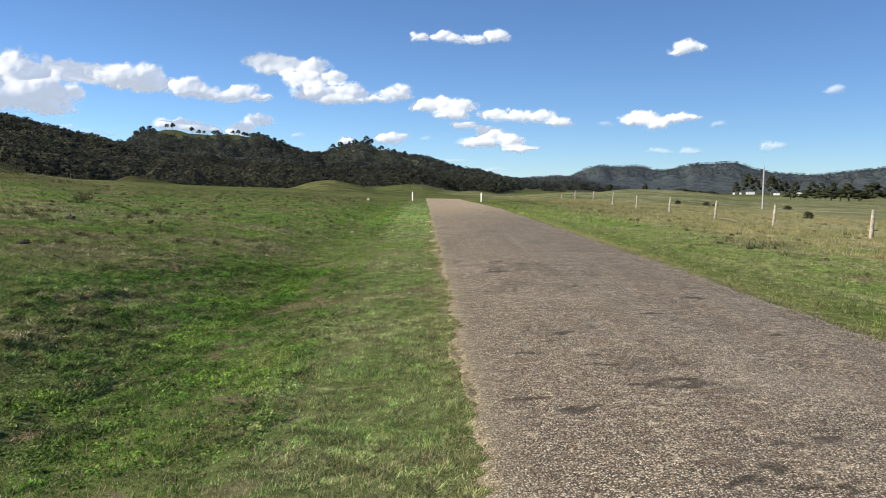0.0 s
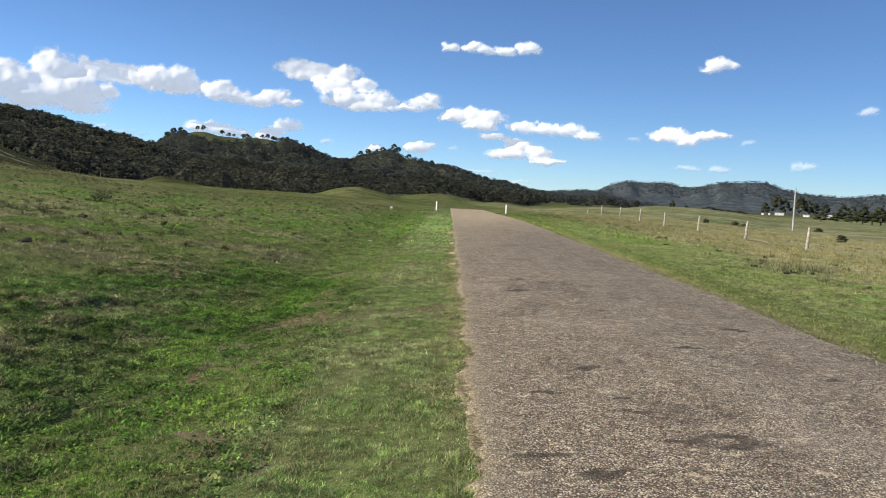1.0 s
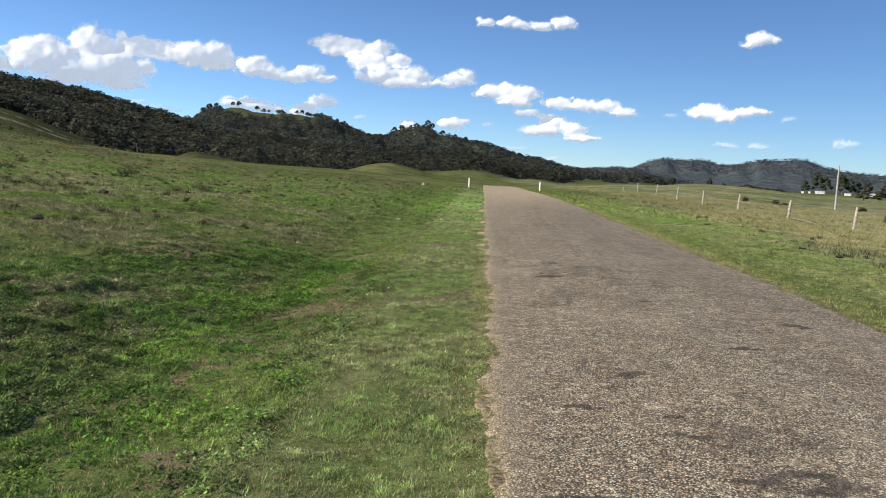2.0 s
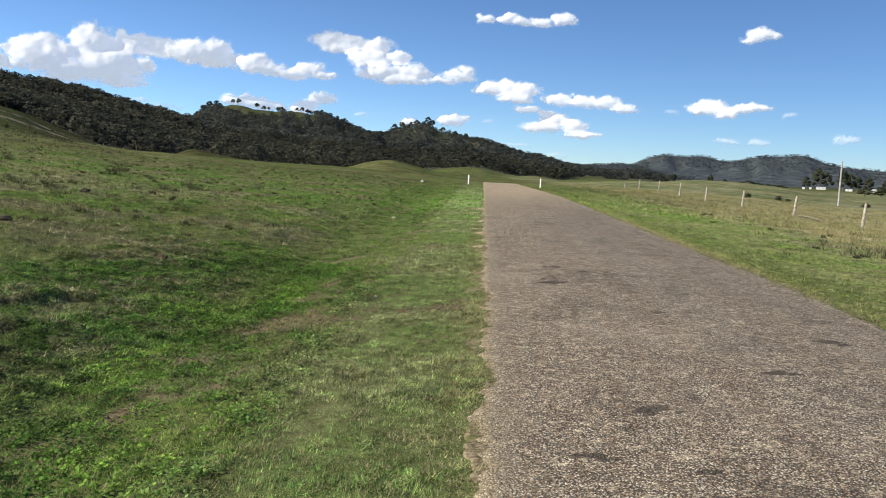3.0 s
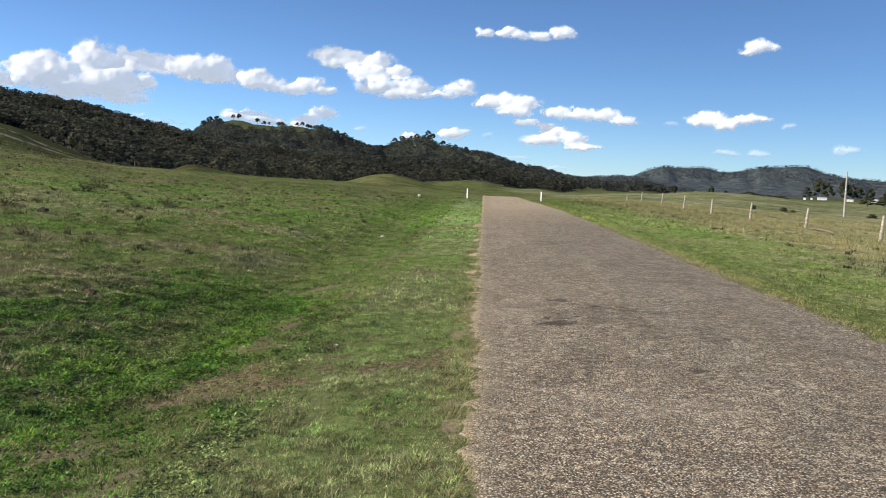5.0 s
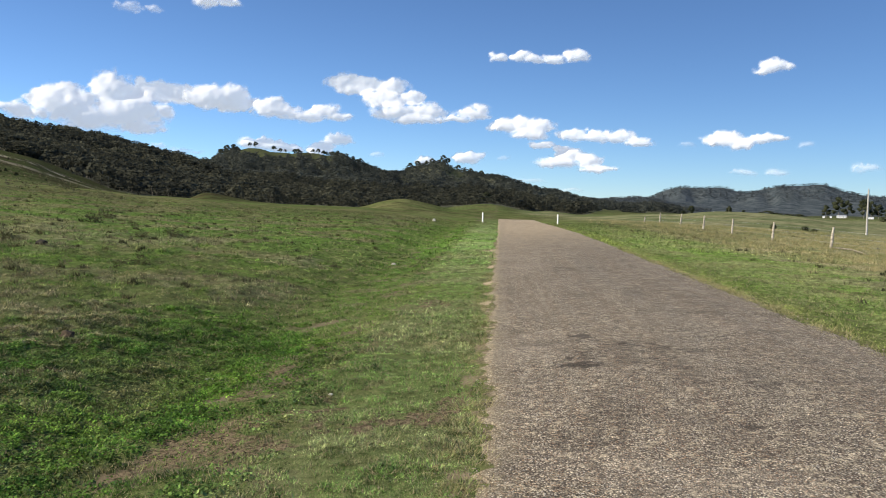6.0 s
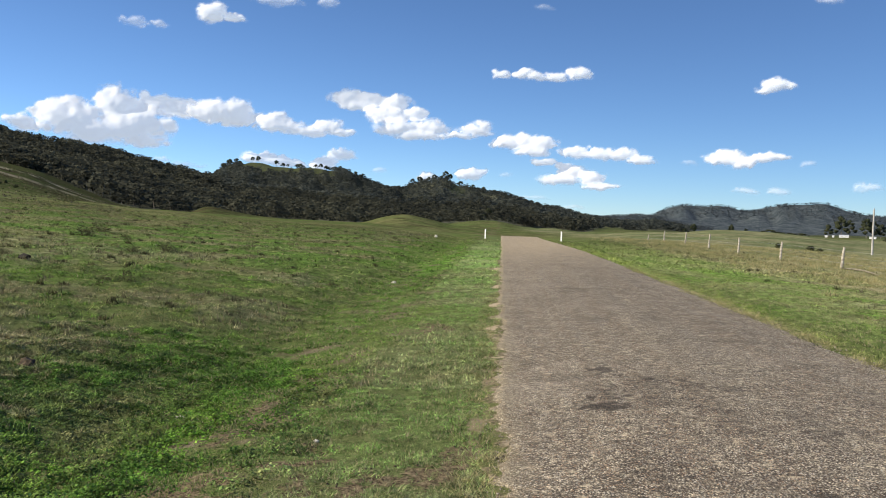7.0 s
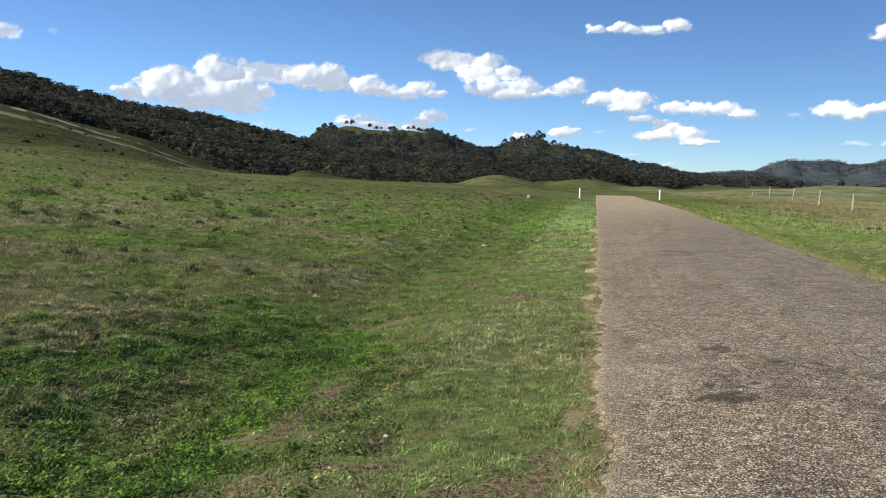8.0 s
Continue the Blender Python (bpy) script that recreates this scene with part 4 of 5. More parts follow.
# scattered trees on the skyline of the grassy ridge
for i, (az, h, w) in enumerate([(-18.9, 7, 10), (-18.5, 8, 11), (-18.05, 8, 11), (-17.0, 6.5, 7), (-16.64, 7.5, 8), (-15.44, 7, 9), (-14.99, 6.5, 8), (-14.69, 5, 6), (-14.05, 7, 8), (-13.8, 7, 8), (-12.83, 6, 8), (-12.47, 7, 8), (-12.12, 6, 9), (-11.94, 6, 8), (-11.7, 5.5, 7), (-11.5, 6, 8), (-11.17, 7, 9), (-10.83, 6.5, 8), (-10.57, 7, 9), (-10.1, 7, 9), (-9.6, 7, 9)]):
    tree(az, 938 + (i * 7) % 12, h, w, "dark rounded gum tree on the bare ridge top", "trees on the grassy ridge", i % 4 if -17.4 < az < -11.3 else i)
for i, (az, h, w) in enumerate([(-6.2, 7, 10), (-5.7, 8, 11), (-5.1, 7, 11), (-4.7, 8, 12), (-3.95, 10, 12), (-3.6, 8, 10), (-2.9, 7, 9), (-2.0, 9, 10), (-1.3, 8, 9)]):
    tree(az, 945 + (i * 5) % 9, h, w, "dark gum tree on the hilltop skyline", "trees on the middle hill", i + 2)
# trees about the valley, the farm and the swell of the field
for i, (az, r, h, w, label) in enumerate([
    (12.75, 400, 5.5, 4, "tall bare-stemmed gum at the field's edge"), (15.1, 400, 5.5, 4, "tall bare-stemmed gum at the field's edge"), (16.0, 430, 3, 3.5, "low rounded gum at the field's edge"), (12.2, 420, 3, 4, "low rounded gum at the field's edge"),
    (21.6, 560, 13, 11.2, "dark gum tree beside the farm buildings"), (22.1, 580, 11, 9.1, "dark gum tree beside the farm buildings"), (20.9, 575, 8, 8.4, "dark gum tree beside the farm buildings"),
    (23.0, 560, 12, 10.5, "dark gum tree beside the farm buildings"), (23.4, 570, 11, 9.1, "dark gum tree beside the farm buildings"), (23.8, 590, 9, 9.1, "dark gum tree beside the farm buildings"), (24.4, 600, 10, 9.1, "dark gum tree beside the farm buildings"),
    (25.4, 590, 9, 9.1, "dark gum tree beside the farm buildings"), (25.9, 600, 8, 8.4, "dark gum tree beside the farm buildings"), (26.6, 610, 9, 9.8, "dark gum tree beside the farm buildings"), (27.4, 600, 8, 9.8, "dark gum tree beside the farm buildings"),
    (17.4, 640, 5, 16, "low hedge-like row of dark trees"), (18.0, 645, 5, 16, "low hedge-like row of dark trees"), (18.7, 640, 5, 16, "low hedge-like row of dark trees"), (19.4, 645, 4, 16, "low hedge-like row of dark trees"),
    (-0.9, 440, 6, 7, "small dark gum on the grassy bank"), (-2.2, 455, 5, 9, "small dark gum on the grassy bank"),
]):
    tree(az, r, h, w * 1.1, label, "trees about the valley", i % 4 if "bare" in label else 4 + i % 3)


# ---- shrubs and weeds ----
def shrub_mesh(name, seed, leaf, mat, count=260):
    rng = np.random.default_rng(seed)
    d = rng.normal(size=(count, 3))
    d[:, 2] = np.abs(d[:, 2])
    d /= np.linalg.norm(d, axis=1, keepdims=True)
    p = d * (0.35 + 0.65 * rng.random((count, 1))) * [0.5, 0.5, 0.95]
    p *= 0.75 + 0.5 * fbm(d[:, :1] * 2 + seed, d[:, 1:2] * 2, seed)
    up = np.stack([d[:, 0] * 0.6, d[:, 1] * 0.6, 0.5 + 0 * d[:, 2]], -1)
    side = rng.normal(size=(count, 3)) * leaf
    tip = p + up * leaf * 4 + rng.normal(size=(count, 3)) * leaf
    v = np.stack([p - side, p + side, tip], 1).reshape(-1, 3)
    return mesh_from(name, v, np.arange(count * 3).reshape(-1, 3), mat)


def stems_mesh(name, seed, count=14):
    bm = bmesh.new()
    rng = random.Random(seed)
    for _ in range(count):
        a, l = rng.random() * 6.28, 0.5 + 0.5 * rng.random()
        tube(bm, [(0.06 * math.cos(a), 0.06 * math.sin(a), -0.03), (0.2 * math.cos(a), 0.2 * math.sin(a), 0.5 * l), (0.42 * l * math.cos(a), 0.42 * l * math.sin(a), 0.95 * l)], [0.012, 0.009, 0.004], 4)
    return bm_mesh(name, bm, WEED)


SHRUBS = [(shrub_mesh("leaves", 71 + k, 0.03, SHRUB, 190), stems_mesh("stems", 81 + k)) for k in range(4)]


def bush_mesh(seed):
    crown = crown_arrays(np.random.default_rng(seed), 9, 44, low=0.12, spread=0.36, leaf=0.05, body=0.2, flat=0.75)
    return mesh_from("leaves", *crown[:2], BUSH_LEAF, {"tone": np.full(len(crown[0]), 0.5)}, normals=crown[2])


BUSHES = [(bush_mesh(91 + k), stems_mesh("stems", 95 + k)) for k in range(3)]


def shrub(x, y, wide, high, label, kind, group="weeds in the paddock", name="shrub", meshes=SHRUBS):
    root = thing(name, (x, y, gz(x, y) - 0.02), label, name, group)
    root.scale = (wide, wide, high)
    root.rotation_euler[2] = kind * 1.9
    for me, name in zip(meshes[kind % len(meshes)], ("foliage", "stem")):
        new(name, me).parent = root

for i, (x, y, w, h) in enumerate([(-14.3, 26.6, 0.75, 0.5), (-13.5, 26.7, 0.5, 0.3), (-12.9, 27.3, 0.8, 0.3), (-14.5, 35.4, 1.0, 0.6), (-15.8, 39.2, 1.1, 0.6), (-18.8, 33.3, 1.1, 0.45), (-18.3, 33.5, 0.8, 0.4), (-20.2, 37.8, 0.7, 0.5), (-9.9, 31.5, 0.8, 0.35), (-10.4, 30.2, 0.9, 0.25), (-7.35, 22.4, 0.75, 0.22), (-6.9, 22.3, 0.6, 0.26), (-10.5, 32.8, 0.7, 0.3), (-36.7, 75.5, 2.6, 0.9), (-12.7, 26.0, 0.6, 0.25)]):
    shrub(x, y, w * 0.8, h * 0.8, "low thistly weed with brown stalks in the pasture", i)
for i in range(30):
    rnd = random.Random(300 + i)
    x, y = rnd.uniform(-27, -5), rnd.uniform(24, 62)
    shrub(x, y, rnd.uniform(0.3, 0.65), rnd.uniform(0.12, 0.24), "small dark weed clump in the grazed pasture", i)
for i, (x, y, w, h) in enumerate([(29.7, 63.2, 1.0, 0.6), (38.5, 112.0, 1.5, 0.8), (40.2, 113.5, 1.1, 0.6), (34.0, 110.0, 1.1, 0.8), (55.5, 125.0, 1.8, 0.9)]):
    shrub(x, y, w, h, "dense dark green bush among dry grass", i + 1, "bushes beyond the road", "bush", BUSHES)
for i in range(34):
    rnd = random.Random(200 + i)
    x, y, z = spot(-26.5 - 17 * rnd.random(), 118 + 110 * rnd.random())
    shrub(x, y, rnd.uniform(0.5, 1.3), rnd.uniform(0.25, 0.6), "dark low bush on the eroded spur", i, "bushes on the spur", "bush", BUSHES)
for i, (az, r, w, h) in enumerate([(24.3, 300, 8, 3.2), (25.0, 296, 9, 3.8), (25.7, 305, 8, 3.6), (26.4, 290, 10, 4.4), (27.1, 300, 10, 4.6), (27.8, 285, 11, 5.2), (28.5, 292, 11, 5.4), (29.3, 285, 11, 5.6), (30.2, 290, 12, 5.6), (31.2, 285, 12, 5.4), (32.4, 290, 12, 5.6), (26.0, 320, 9, 3.4), (28.1, 315, 10, 4.6), (29.8, 318, 11, 5.0)]):
    tree(az + 0.3 * math.sin(7 * i), r, h * (0.85 + 0.25 * math.sin(3 * i)), w * 0.95, "dense dark shrubby tree in the valley thicket", "thickets in the valley", 4 + i % 3)


# ---- guide posts ----
def guide_post(x, y):
    z = gz(x, y)
    root = thing("guide_post", (x, y, z), "white flat roadside guide post in grass", "guide post", "guide posts at the crest")
    bm = bmesh.new()
    bmesh.ops.create_cube(bm, size=1)
    bmesh.ops.scale(bm, vec=(0.12, 0.045, 0.92), verts=bm.verts)
    bmesh.ops.translate(bm, vec=(0, 0, 0.36), verts=bm.verts)
    bmesh.ops.bevel(bm, geom=bm.edges, offset=0.012, segments=2, affect="EDGES")
    part("post", bm, WHITE_PAINT, root)
    return root


guide_post(-0.98, 75.5).rotation_euler = (0, radians(0.5), radians(-30))
guide_post(5.28, 75.5).rotation_euler = (0, radians(0.8), radians(-26))


# ---- fence ----
def build_fence():
    fence = thing("fence", (19, 70, gz(19, 70)), "old wire fence with pale split timber posts", "fence")
    stations = [34.8, 44.3, 53.8, 63.4, 73.2, 82.9, 92.7, 103.2, 113.4]
    tops = []
    for i, y in enumerate(stations):
        rnd = random.Random(i)
        x = 19 + rnd.uniform(-0.1, 0.1)
        z = gz(x, y)
        high = 1.22 if i < 8 else 0.85
        bm = bmesh.new()
        lean = (0.03 + 0.06 * rnd.random(), rnd.uniform(-0.03, 0.03))
        pts = [(x + lean[0] * k, y + lean[1] * k, z + k) for k in (-0.1, 0.35, 0.8, high)]
        tube(bm, pts, [0.085, 0.08, 0.074, 0.066], 9)
        for v in bm.verts:
            v.co += Vector((noise.noise(v.co * 3), noise.noise(v.co * 3 + Vector((9, 0, 0))), 0)) * 0.034
        post = part("post", bm, POST_WOOD, fence)
        post.matrix_parent_inverse = fence.matrix_basis.inverted()
        tops.append([Vector(p) for p in ((x + 0.09 + lean[0] * k, y + lean[1] * k, z + k) for k in (0.35, 0.7, 1.02))])
    x, y = 19.19, 34.85
    bm = tube(bmesh.new(), [(x, y, gz(x, y) - 0.1), (x + 0.01, y, gz(x, y) + 0.6), (x + 0.03, y, gz(x, y) + 1.18)], [0.05, 0.046, 0.04], 8)
    stay = part("stay_post", bm, POST_WOOD, fence, "thin second post beside the strainer")
    stay.matrix_parent_inverse = fence.matrix_basis.inverted()
    for k in range(3):
        bm = bmesh.new()
        tube(bm, [t[k] for t in tops], [0.003] * len(tops), 4)
        wire = part("wire", bm, STEEL, fence)
        wire.matrix_parent_inverse = fence.matrix_basis.inverted()


build_fence()


# ---- power pole ----
def build_pole():
    x, y = 54.6, 132.1
    z = gz(x, y)
    pole = thing("utility_pole", (x, y, z), "tall grey timber pole standing in the valley paddock", "utility pole")
    bm = bmesh.new()
    tube(bm, [(0, 0, -0.3), (0.0, 0, 3), (0.03, 0, 4.13 - z)], [0.16, 0.14, 0.11], 12)
    part("shaft", bm, POLE_WOOD, pole)
    bm = bmesh.new()
    tube(bm, [(0.03, 0, 4.13 - z), (0.03, 0, 4.28 - z), (0.03, 0, 4.36 - z)], [0.05, 0.07, 0.03], 8)
    part("insulator", bm, STEEL, pole)


build_pole()


# ---- farm buildings in the valley ----
def shed(az, r, wide, deep, high, turn, label, windows=0):
    x, y, z = spot(az, r)
    wide, deep, high = (0.85 * v * float(reach(r)) / r for v in (wide, deep, high))
    root = thing("farm_shed", (x, y, z), label, "shed", "white farm buildings")
    root.rotation_euler[2] = radians(turn - az)
    bm = bmesh.new()
    bmesh.ops.create_cube(bm, size=1)
    bmesh.ops.scale(bm, vec=(wide, deep, high + 0.4), verts=bm.verts)
    bmesh.ops.translate(bm, vec=(0, 0, high / 2 - 0.2), verts=bm.verts)
    part("wall", bm, WHITE_WALL, root)
    bm = bmesh.new()
    lip = min(0.25, wide * 0.06)
    w, d, e = wide / 2 + lip, deep / 2 + lip, deep * 0.14
    ends = [[bm.verts.new(p) for p in ((s * w, -d, high), (s * w, 0, high + e), (s * w, d, high), (s * w, d, high + 0.12), (s * w, 0, high + e + 0.12), (s * w, -d, high + 0.12))] for s in (-1, 1)]
    for k in range(6):
        bm.faces.new((ends[0][k], ends[0][(k + 1) % 6], ends[1][(k + 1) % 6], ends[1][k]))
    for e6 in ends:
        bm.faces.new((e6[0], e6[1], e6[4], e6[5]))
        bm.faces.new((e6[1], e6[2], e6[3], e6[4]))
    bmesh.ops.recalc_face_normals(bm, faces=bm.faces)
    part("roof", bm, TIN, root)
    for k in range(windows):
        bm = bmesh.new()
        bmesh.ops.create_cube(bm, size=1)
        bmesh.ops.scale(bm, vec=(0.5, 0.06, high * 0.3), verts=bm.verts)
        bmesh.ops.translate(bm, vec=(wide * ((k + 0.7) / (windows + 0.4) - 0.5), -deep / 2 - 0.02, high * 0.55), verts=bm.verts)
        part("window", bm, DARK_GLASS, root)


shed(21.75, 520, 5.6, 4, 1.1, 4, "long low white farm shed under trees", 2)
shed(20.75, 525, 1.6, 2, 1.1, 0, "small white farm shed under trees")
shed(21.15, 528, 1.3, 2, 1.0, 0, "small white farm shed under trees")
shed(23.35, 525, 4.0, 3, 0.9, -6, "low pale tin farm shed under trees", 1)
shed(24.7, 515, 3.8, 3, 1.7, 3, "square white farmhouse at the paddock's edge", 1)
shed(14.15, 262, 0.7, 0.7, 0.5, 0, "small white hut on the swell of the field")


# ---- stones, clods, a low pale mound ----
def loose(name, x, y, size, mat, label, category, seed, group="", rough=0.25):
    bm = lump(bmesh.new(), (0, 0, size[2] * 0.55), size, seed, rough)
    ob = new(name, bm_mesh(name, bm, mat, False))
    ob.location = (x, y, gz(x, y))
    return tagged(ob, label, category, group)


loose("stone", -2.41, 28.07, (0.06, 0.05, 0.045), STONE, "pale stone lying in the mown drain", "stone", 1, "pale stones in the grass")
loose("stone", -1.13, 28.9, (0.035, 0.03, 0.025), STONE, "small pale stone lying in the grass", "stone", 2, "pale stones in the grass")
loose("stone", -4.6, 69.5, (0.12, 0.09, 0.12), STONE, "white stone standing in the pasture", "stone", 3, "pale stones in the grass")
loose("stone", -0.95, 12.6, (0.022, 0.018, 0.012), STONE, "tiny pale stone on the verge", "stone", 4, "pale stones in the grass")
loose("stone", -2.35, 13.6, (0.045, 0.018, 0.012), STONE, "pale chip of stone in the drain", "stone", 5, "pale stones in the grass")
loose("brown_clump", -4.37, 14.7, (0.085, 0.065, 0.06), CLOD, "low brown clump on the grass", "clod", 6, rough=0.45)
loose("dung_heap", -10.5, 24.95, (0.13, 0.12, 0.09), DUNG, "dark dried dung heap on the pasture", "dung", 7, "dung in the pasture")
loose("dung_heap", -8.3, 17.4, (0.13, 0.11, 0.05), DUNG, "dark dried dung heap on the pasture", "dung", 8, "dung in the pasture")
loose("dung_heap", -12.9, 23.4, (0.10, 0.10, 0.05), DUNG, "dark dried dung heap on the pasture", "dung", 9, "dung in the pasture")
loose("dung_heap", 8.6, 21.5, (0.09, 0.07, 0.04), DUNG, "dark dried dung heap on the pasture", "dung", 10, "dung in the pasture")
loose("stone", 9.6, 19.5, (0.10, 0.08, 0.05), CLOD, "brown stone in short grass", "stone", 11, "pale stones in the grass")


# a low pale mound in the dry grass, modelled with a log's shape
def build_mound():
    bm = bmesh.new()
    pts = [(18.95, 53.2), (18.85, 51.6), (18.7, 50.0), (18.6, 48.8), (18.5, 47.6)]
    tube(bm, [(x, y, gz(x, y) + h) for (x, y), h in zip(pts, (0.13, 0.16, 0.10, 0.08, 0.03))], [0.04, 0.055, 0.05, 0.045, 0.025], 10)
    for v in bm.verts:
        v.co += Vector((0, 0, 1)) * 0.10 * noise.noise(v.co * 2.3)
    ob = new("pale_mound", bm_mesh("pale_mound", bm, MOUND, True))
    tagged(ob, "low pale mound in dry grass, modelled as a log", "log")


build_mound()


# ---- grass ----
def blades(name, x, y, height, width, seed, mat, label, segments=2, lean=0.5, fan=None):
    """Many curved blades at the given places, joined into one mesh. fan: which way each one falls."""
    rng = np.random.default_rng(seed)
    n = len(x)
    z = ground_z(x, y) - 0.004
    bend = rng.uniform(0.25, 1.0, n) * lean
    fall = rng.random(n) * 6.283 if fan is None else fan + rng.normal(size=n) * 0.6
    turn = fall + 1.57 + rng.normal(size=n) * 0.5
    side = np.stack([np.cos(turn), np.sin(turn), 0 * turn], -1) * (width / 2)[:, None]
    ahead = np.stack([np.cos(fall), np.sin(fall), 0 * fall], -1) * (height * bend)[:, None]
    foot = np.stack([x, y, z], -1)
    up = np.array([0, 0, 1.0]) * height[:, None]
    tip = foot + up * (1 - 0.4 * np.minimum(bend, 1.4)[:, None]) + ahead * 1.2
    if segments == 2:
        mid = foot + up * 0.55 + ahead * 0.5
        v = np.stack([foot, mid + side, mid - side, tip], 1)
        f = np.array([[0, 1, 2], [2, 1, 3]])
        faces = (np.arange(n)[:, None, None] * 4 + f).reshape(-1, 3)
    else:
        v = np.stack([foot - side, foot + side, tip], 1)
        faces = (np.arange(n)[:, None] * 3 + np.arange(3)).reshape(-1, 3)
    each = v.shape[1]
    ob = new(name, mesh_from(name, v.reshape(-1, 3), faces, mat, {"weedy": np.repeat(weedy(x, y), each), "fresh": np.repeat(fresh(x, y), each)}))
    return tagged(ob, label, "grass", kind="stuff")


def sown(rng, tufts, per, x0, x1, y0, y1, spread, thin=0.36, freq=1.2):
    """Tufts at random places, fewer where the sward is thin or worn; gives places, and which way the blades fall."""
    x, y = rng.uniform(x0, x1, tufts), rng.uniform(y0, y1, tufts)
    keep = rng.random(tufts) > np.maximum(thin * smooth(0.45, 0.62, fbm(x * freq, y * freq, 77.0)), np.maximum(0.86 * worn_soil(x, y), np.maximum(0.92 * spots(x, y, SAND_SPOTS, 63.0), 0.4 * (x > ROAD_L + 0.04 - shoulder_reach(y)) * (x < 1))))
    x, y = np.repeat(x[keep], per), np.repeat(y[keep], per)
    dx, dy = rng.normal(size=len(x)) * spread, rng.normal(size=len(x)) * spread
    size = np.repeat(rng.uniform(0.6, 1.35, len(x) // per), per)
    return np.minimum(x + dx, x1 + 0.05) if x1 < 1 else np.maximum(x + dx, x0 - 0.05), y + dy, np.arctan2(dy, dx), size


rng = np.random.default_rng(9)
EDGE = ROAD_L - 0.03
def turf(name, label, mat, tufts, per, x0, x1, y0, y1, spread, low, high, thin, thick, segments, seed):
    x, y, fan, size = sown(rng, tufts, per, x0, x1, y0, y1, spread)
    tall = size * rng.uniform(low, high, len(x)) * (0.7 + 0.7 * fbm(x * 1.5, y * 1.5, 3.0)) * (0.55 + 0.95 * smooth(0.38, 0.62, fbm(x * 4.5, y * 4.5, 4.0, 3)))
    blades(name, x, y, tall, rng.uniform(thin, thick, len(x)), seed, mat, label, segments, 1.5, fan)


turf("short_grass", "short green grass with straw on the roadside verge", VERGE_BLADE, 50000, 7, -2.6, EDGE, 3.2, 14.5, 0.022, 0.012, 0.027, 0.0045, 0.009, 1, 1)
turf("pasture_grass", "low leafy pasture in the drain", BLADE, 34000, 7, -5.6, -2.2, 4.6, 17.5, 0.03, 0.018, 0.038, 0.010, 0.018, 1, 10)
turf("short_grass", "short green grass on the roadside verge", VERGE_BLADE, 21000, 6, -3.4, EDGE, 14.3, 33, 0.04, 0.022, 0.05, 0.007, 0.013, 1, 2)
turf("edge_tufts", "ragged dry tufts over the road edge", STRAW, 2600, 9, 0.05, 0.40, 3.2, 24, 0.035, 0.018, 0.042, 0.005, 0.009, 1, 7)
turf("edge_tufts", "ragged green tufts over the road edge", VERGE_BLADE, 2600, 9, 0.00, 0.32, 3.2, 24, 0.035, 0.02, 0.045, 0.005, 0.009, 1, 8)
turf("edge_tufts", "ragged dry tufts over the road edge", STRAW, 1500, 9, 4.25, 4.60, 7, 34, 0.045, 0.03, 0.07, 0.007, 0.012, 1, 9)
turf("pasture_grass", "short grazed pasture grass", BLADE, 30000, 7, -14, -3.4, 8, 26, 0.045, 0.025, 0.06, 0.007, 0.014, 1, 3)
turf("pasture_grass", "short grazed pasture grass", BLADE, 24000, 6, -36, EDGE, 25, 78, 0.12, 0.045, 0.09, 0.02, 0.045, 1, 4)
turf("short_grass", "bright green grass beside the road", VERGE_BLADE, 29000, 6, ROAD_R + 0.03, 13.5, 7, 36, 0.05, 0.022, 0.055, 0.006, 0.012, 1, 5)
turf("short_grass", "bright green grass beside the road", BLADE, 10000, 6, ROAD_R + 0.03, 16, 36, 80, 0.12, 0.05, 0.10, 0.02, 0.045, 1, 6)


def tussocks(name, count, x0, x1, y0, y1, per, high, wide, seed, mat, label, gate=None):
    rng = np.random.default_rng(seed)
    x, y = rng.uniform(x0, x1, count), rng.uniform(y0, y1, count)
    keep = rng.random(count) < (gate(x, y) if gate else 1.0)
    x, y = x[keep], y[keep]
    size = np.repeat(rng.uniform(0.5, 1.0, len(x)), per)
    bx, by = np.repeat(x, per) + rng.normal(size=len(x) * per) * high * 0.35, np.repeat(y, per) + rng.normal(size=len(x) * per) * high * 0.35
    return blades(name, bx, by, high * size * rng.uniform(0.5, 1.1, len(bx)), wide * rng.uniform(0.6, 1.3, len(bx)), seed, mat, label, 1, 0.6)


tussocks("dry_tussocks", 9500, 6.5, 36, 14, 112, 20, 0.33, 0.013, 21, STRAW, "long dry straw-coloured grass along the fence", lambda x, y: (0.3 + 0.7 * smooth(0.36, 0.56, fbm(x * 0.35, y * 0.35, 50.0))) * smooth(10.0, 13.0, x + 2.4 * (fbm(y * 0.3, y * 0, 51.0) - 0.5)))
tussocks("weed_tussocks", 3200, -11, -2.8, 7.5, 23, 16, 0.10, 0.007, 22, WEED, "thin brown weeds scattered over the pasture", lambda x, y: 0.04 + 0.96 * weedy(x, y))
tussocks("dark_weeds", 620, -34, -3.0, 17, 70, 34, 0.15, 0.03, 33, DARK_WEED, "low dark weed clumps dotted over the pasture", lambda x, y: 0.35 + 0.65 * weedy(x, y))
tussocks("dark_weeds", 150, 8.5, 26, 18, 80, 34, 0.17, 0.03, 34, DARK_WEED, "low brown weed clumps before the fence")
tussocks("weed_tussocks", 5000, -36, -3.5, 18, 70, 12, 0.17, 0.024, 32, WEED, "brown weed clumps over the grazed pasture", lambda x, y: 0.05 + 0.95 * weedy(x, y))
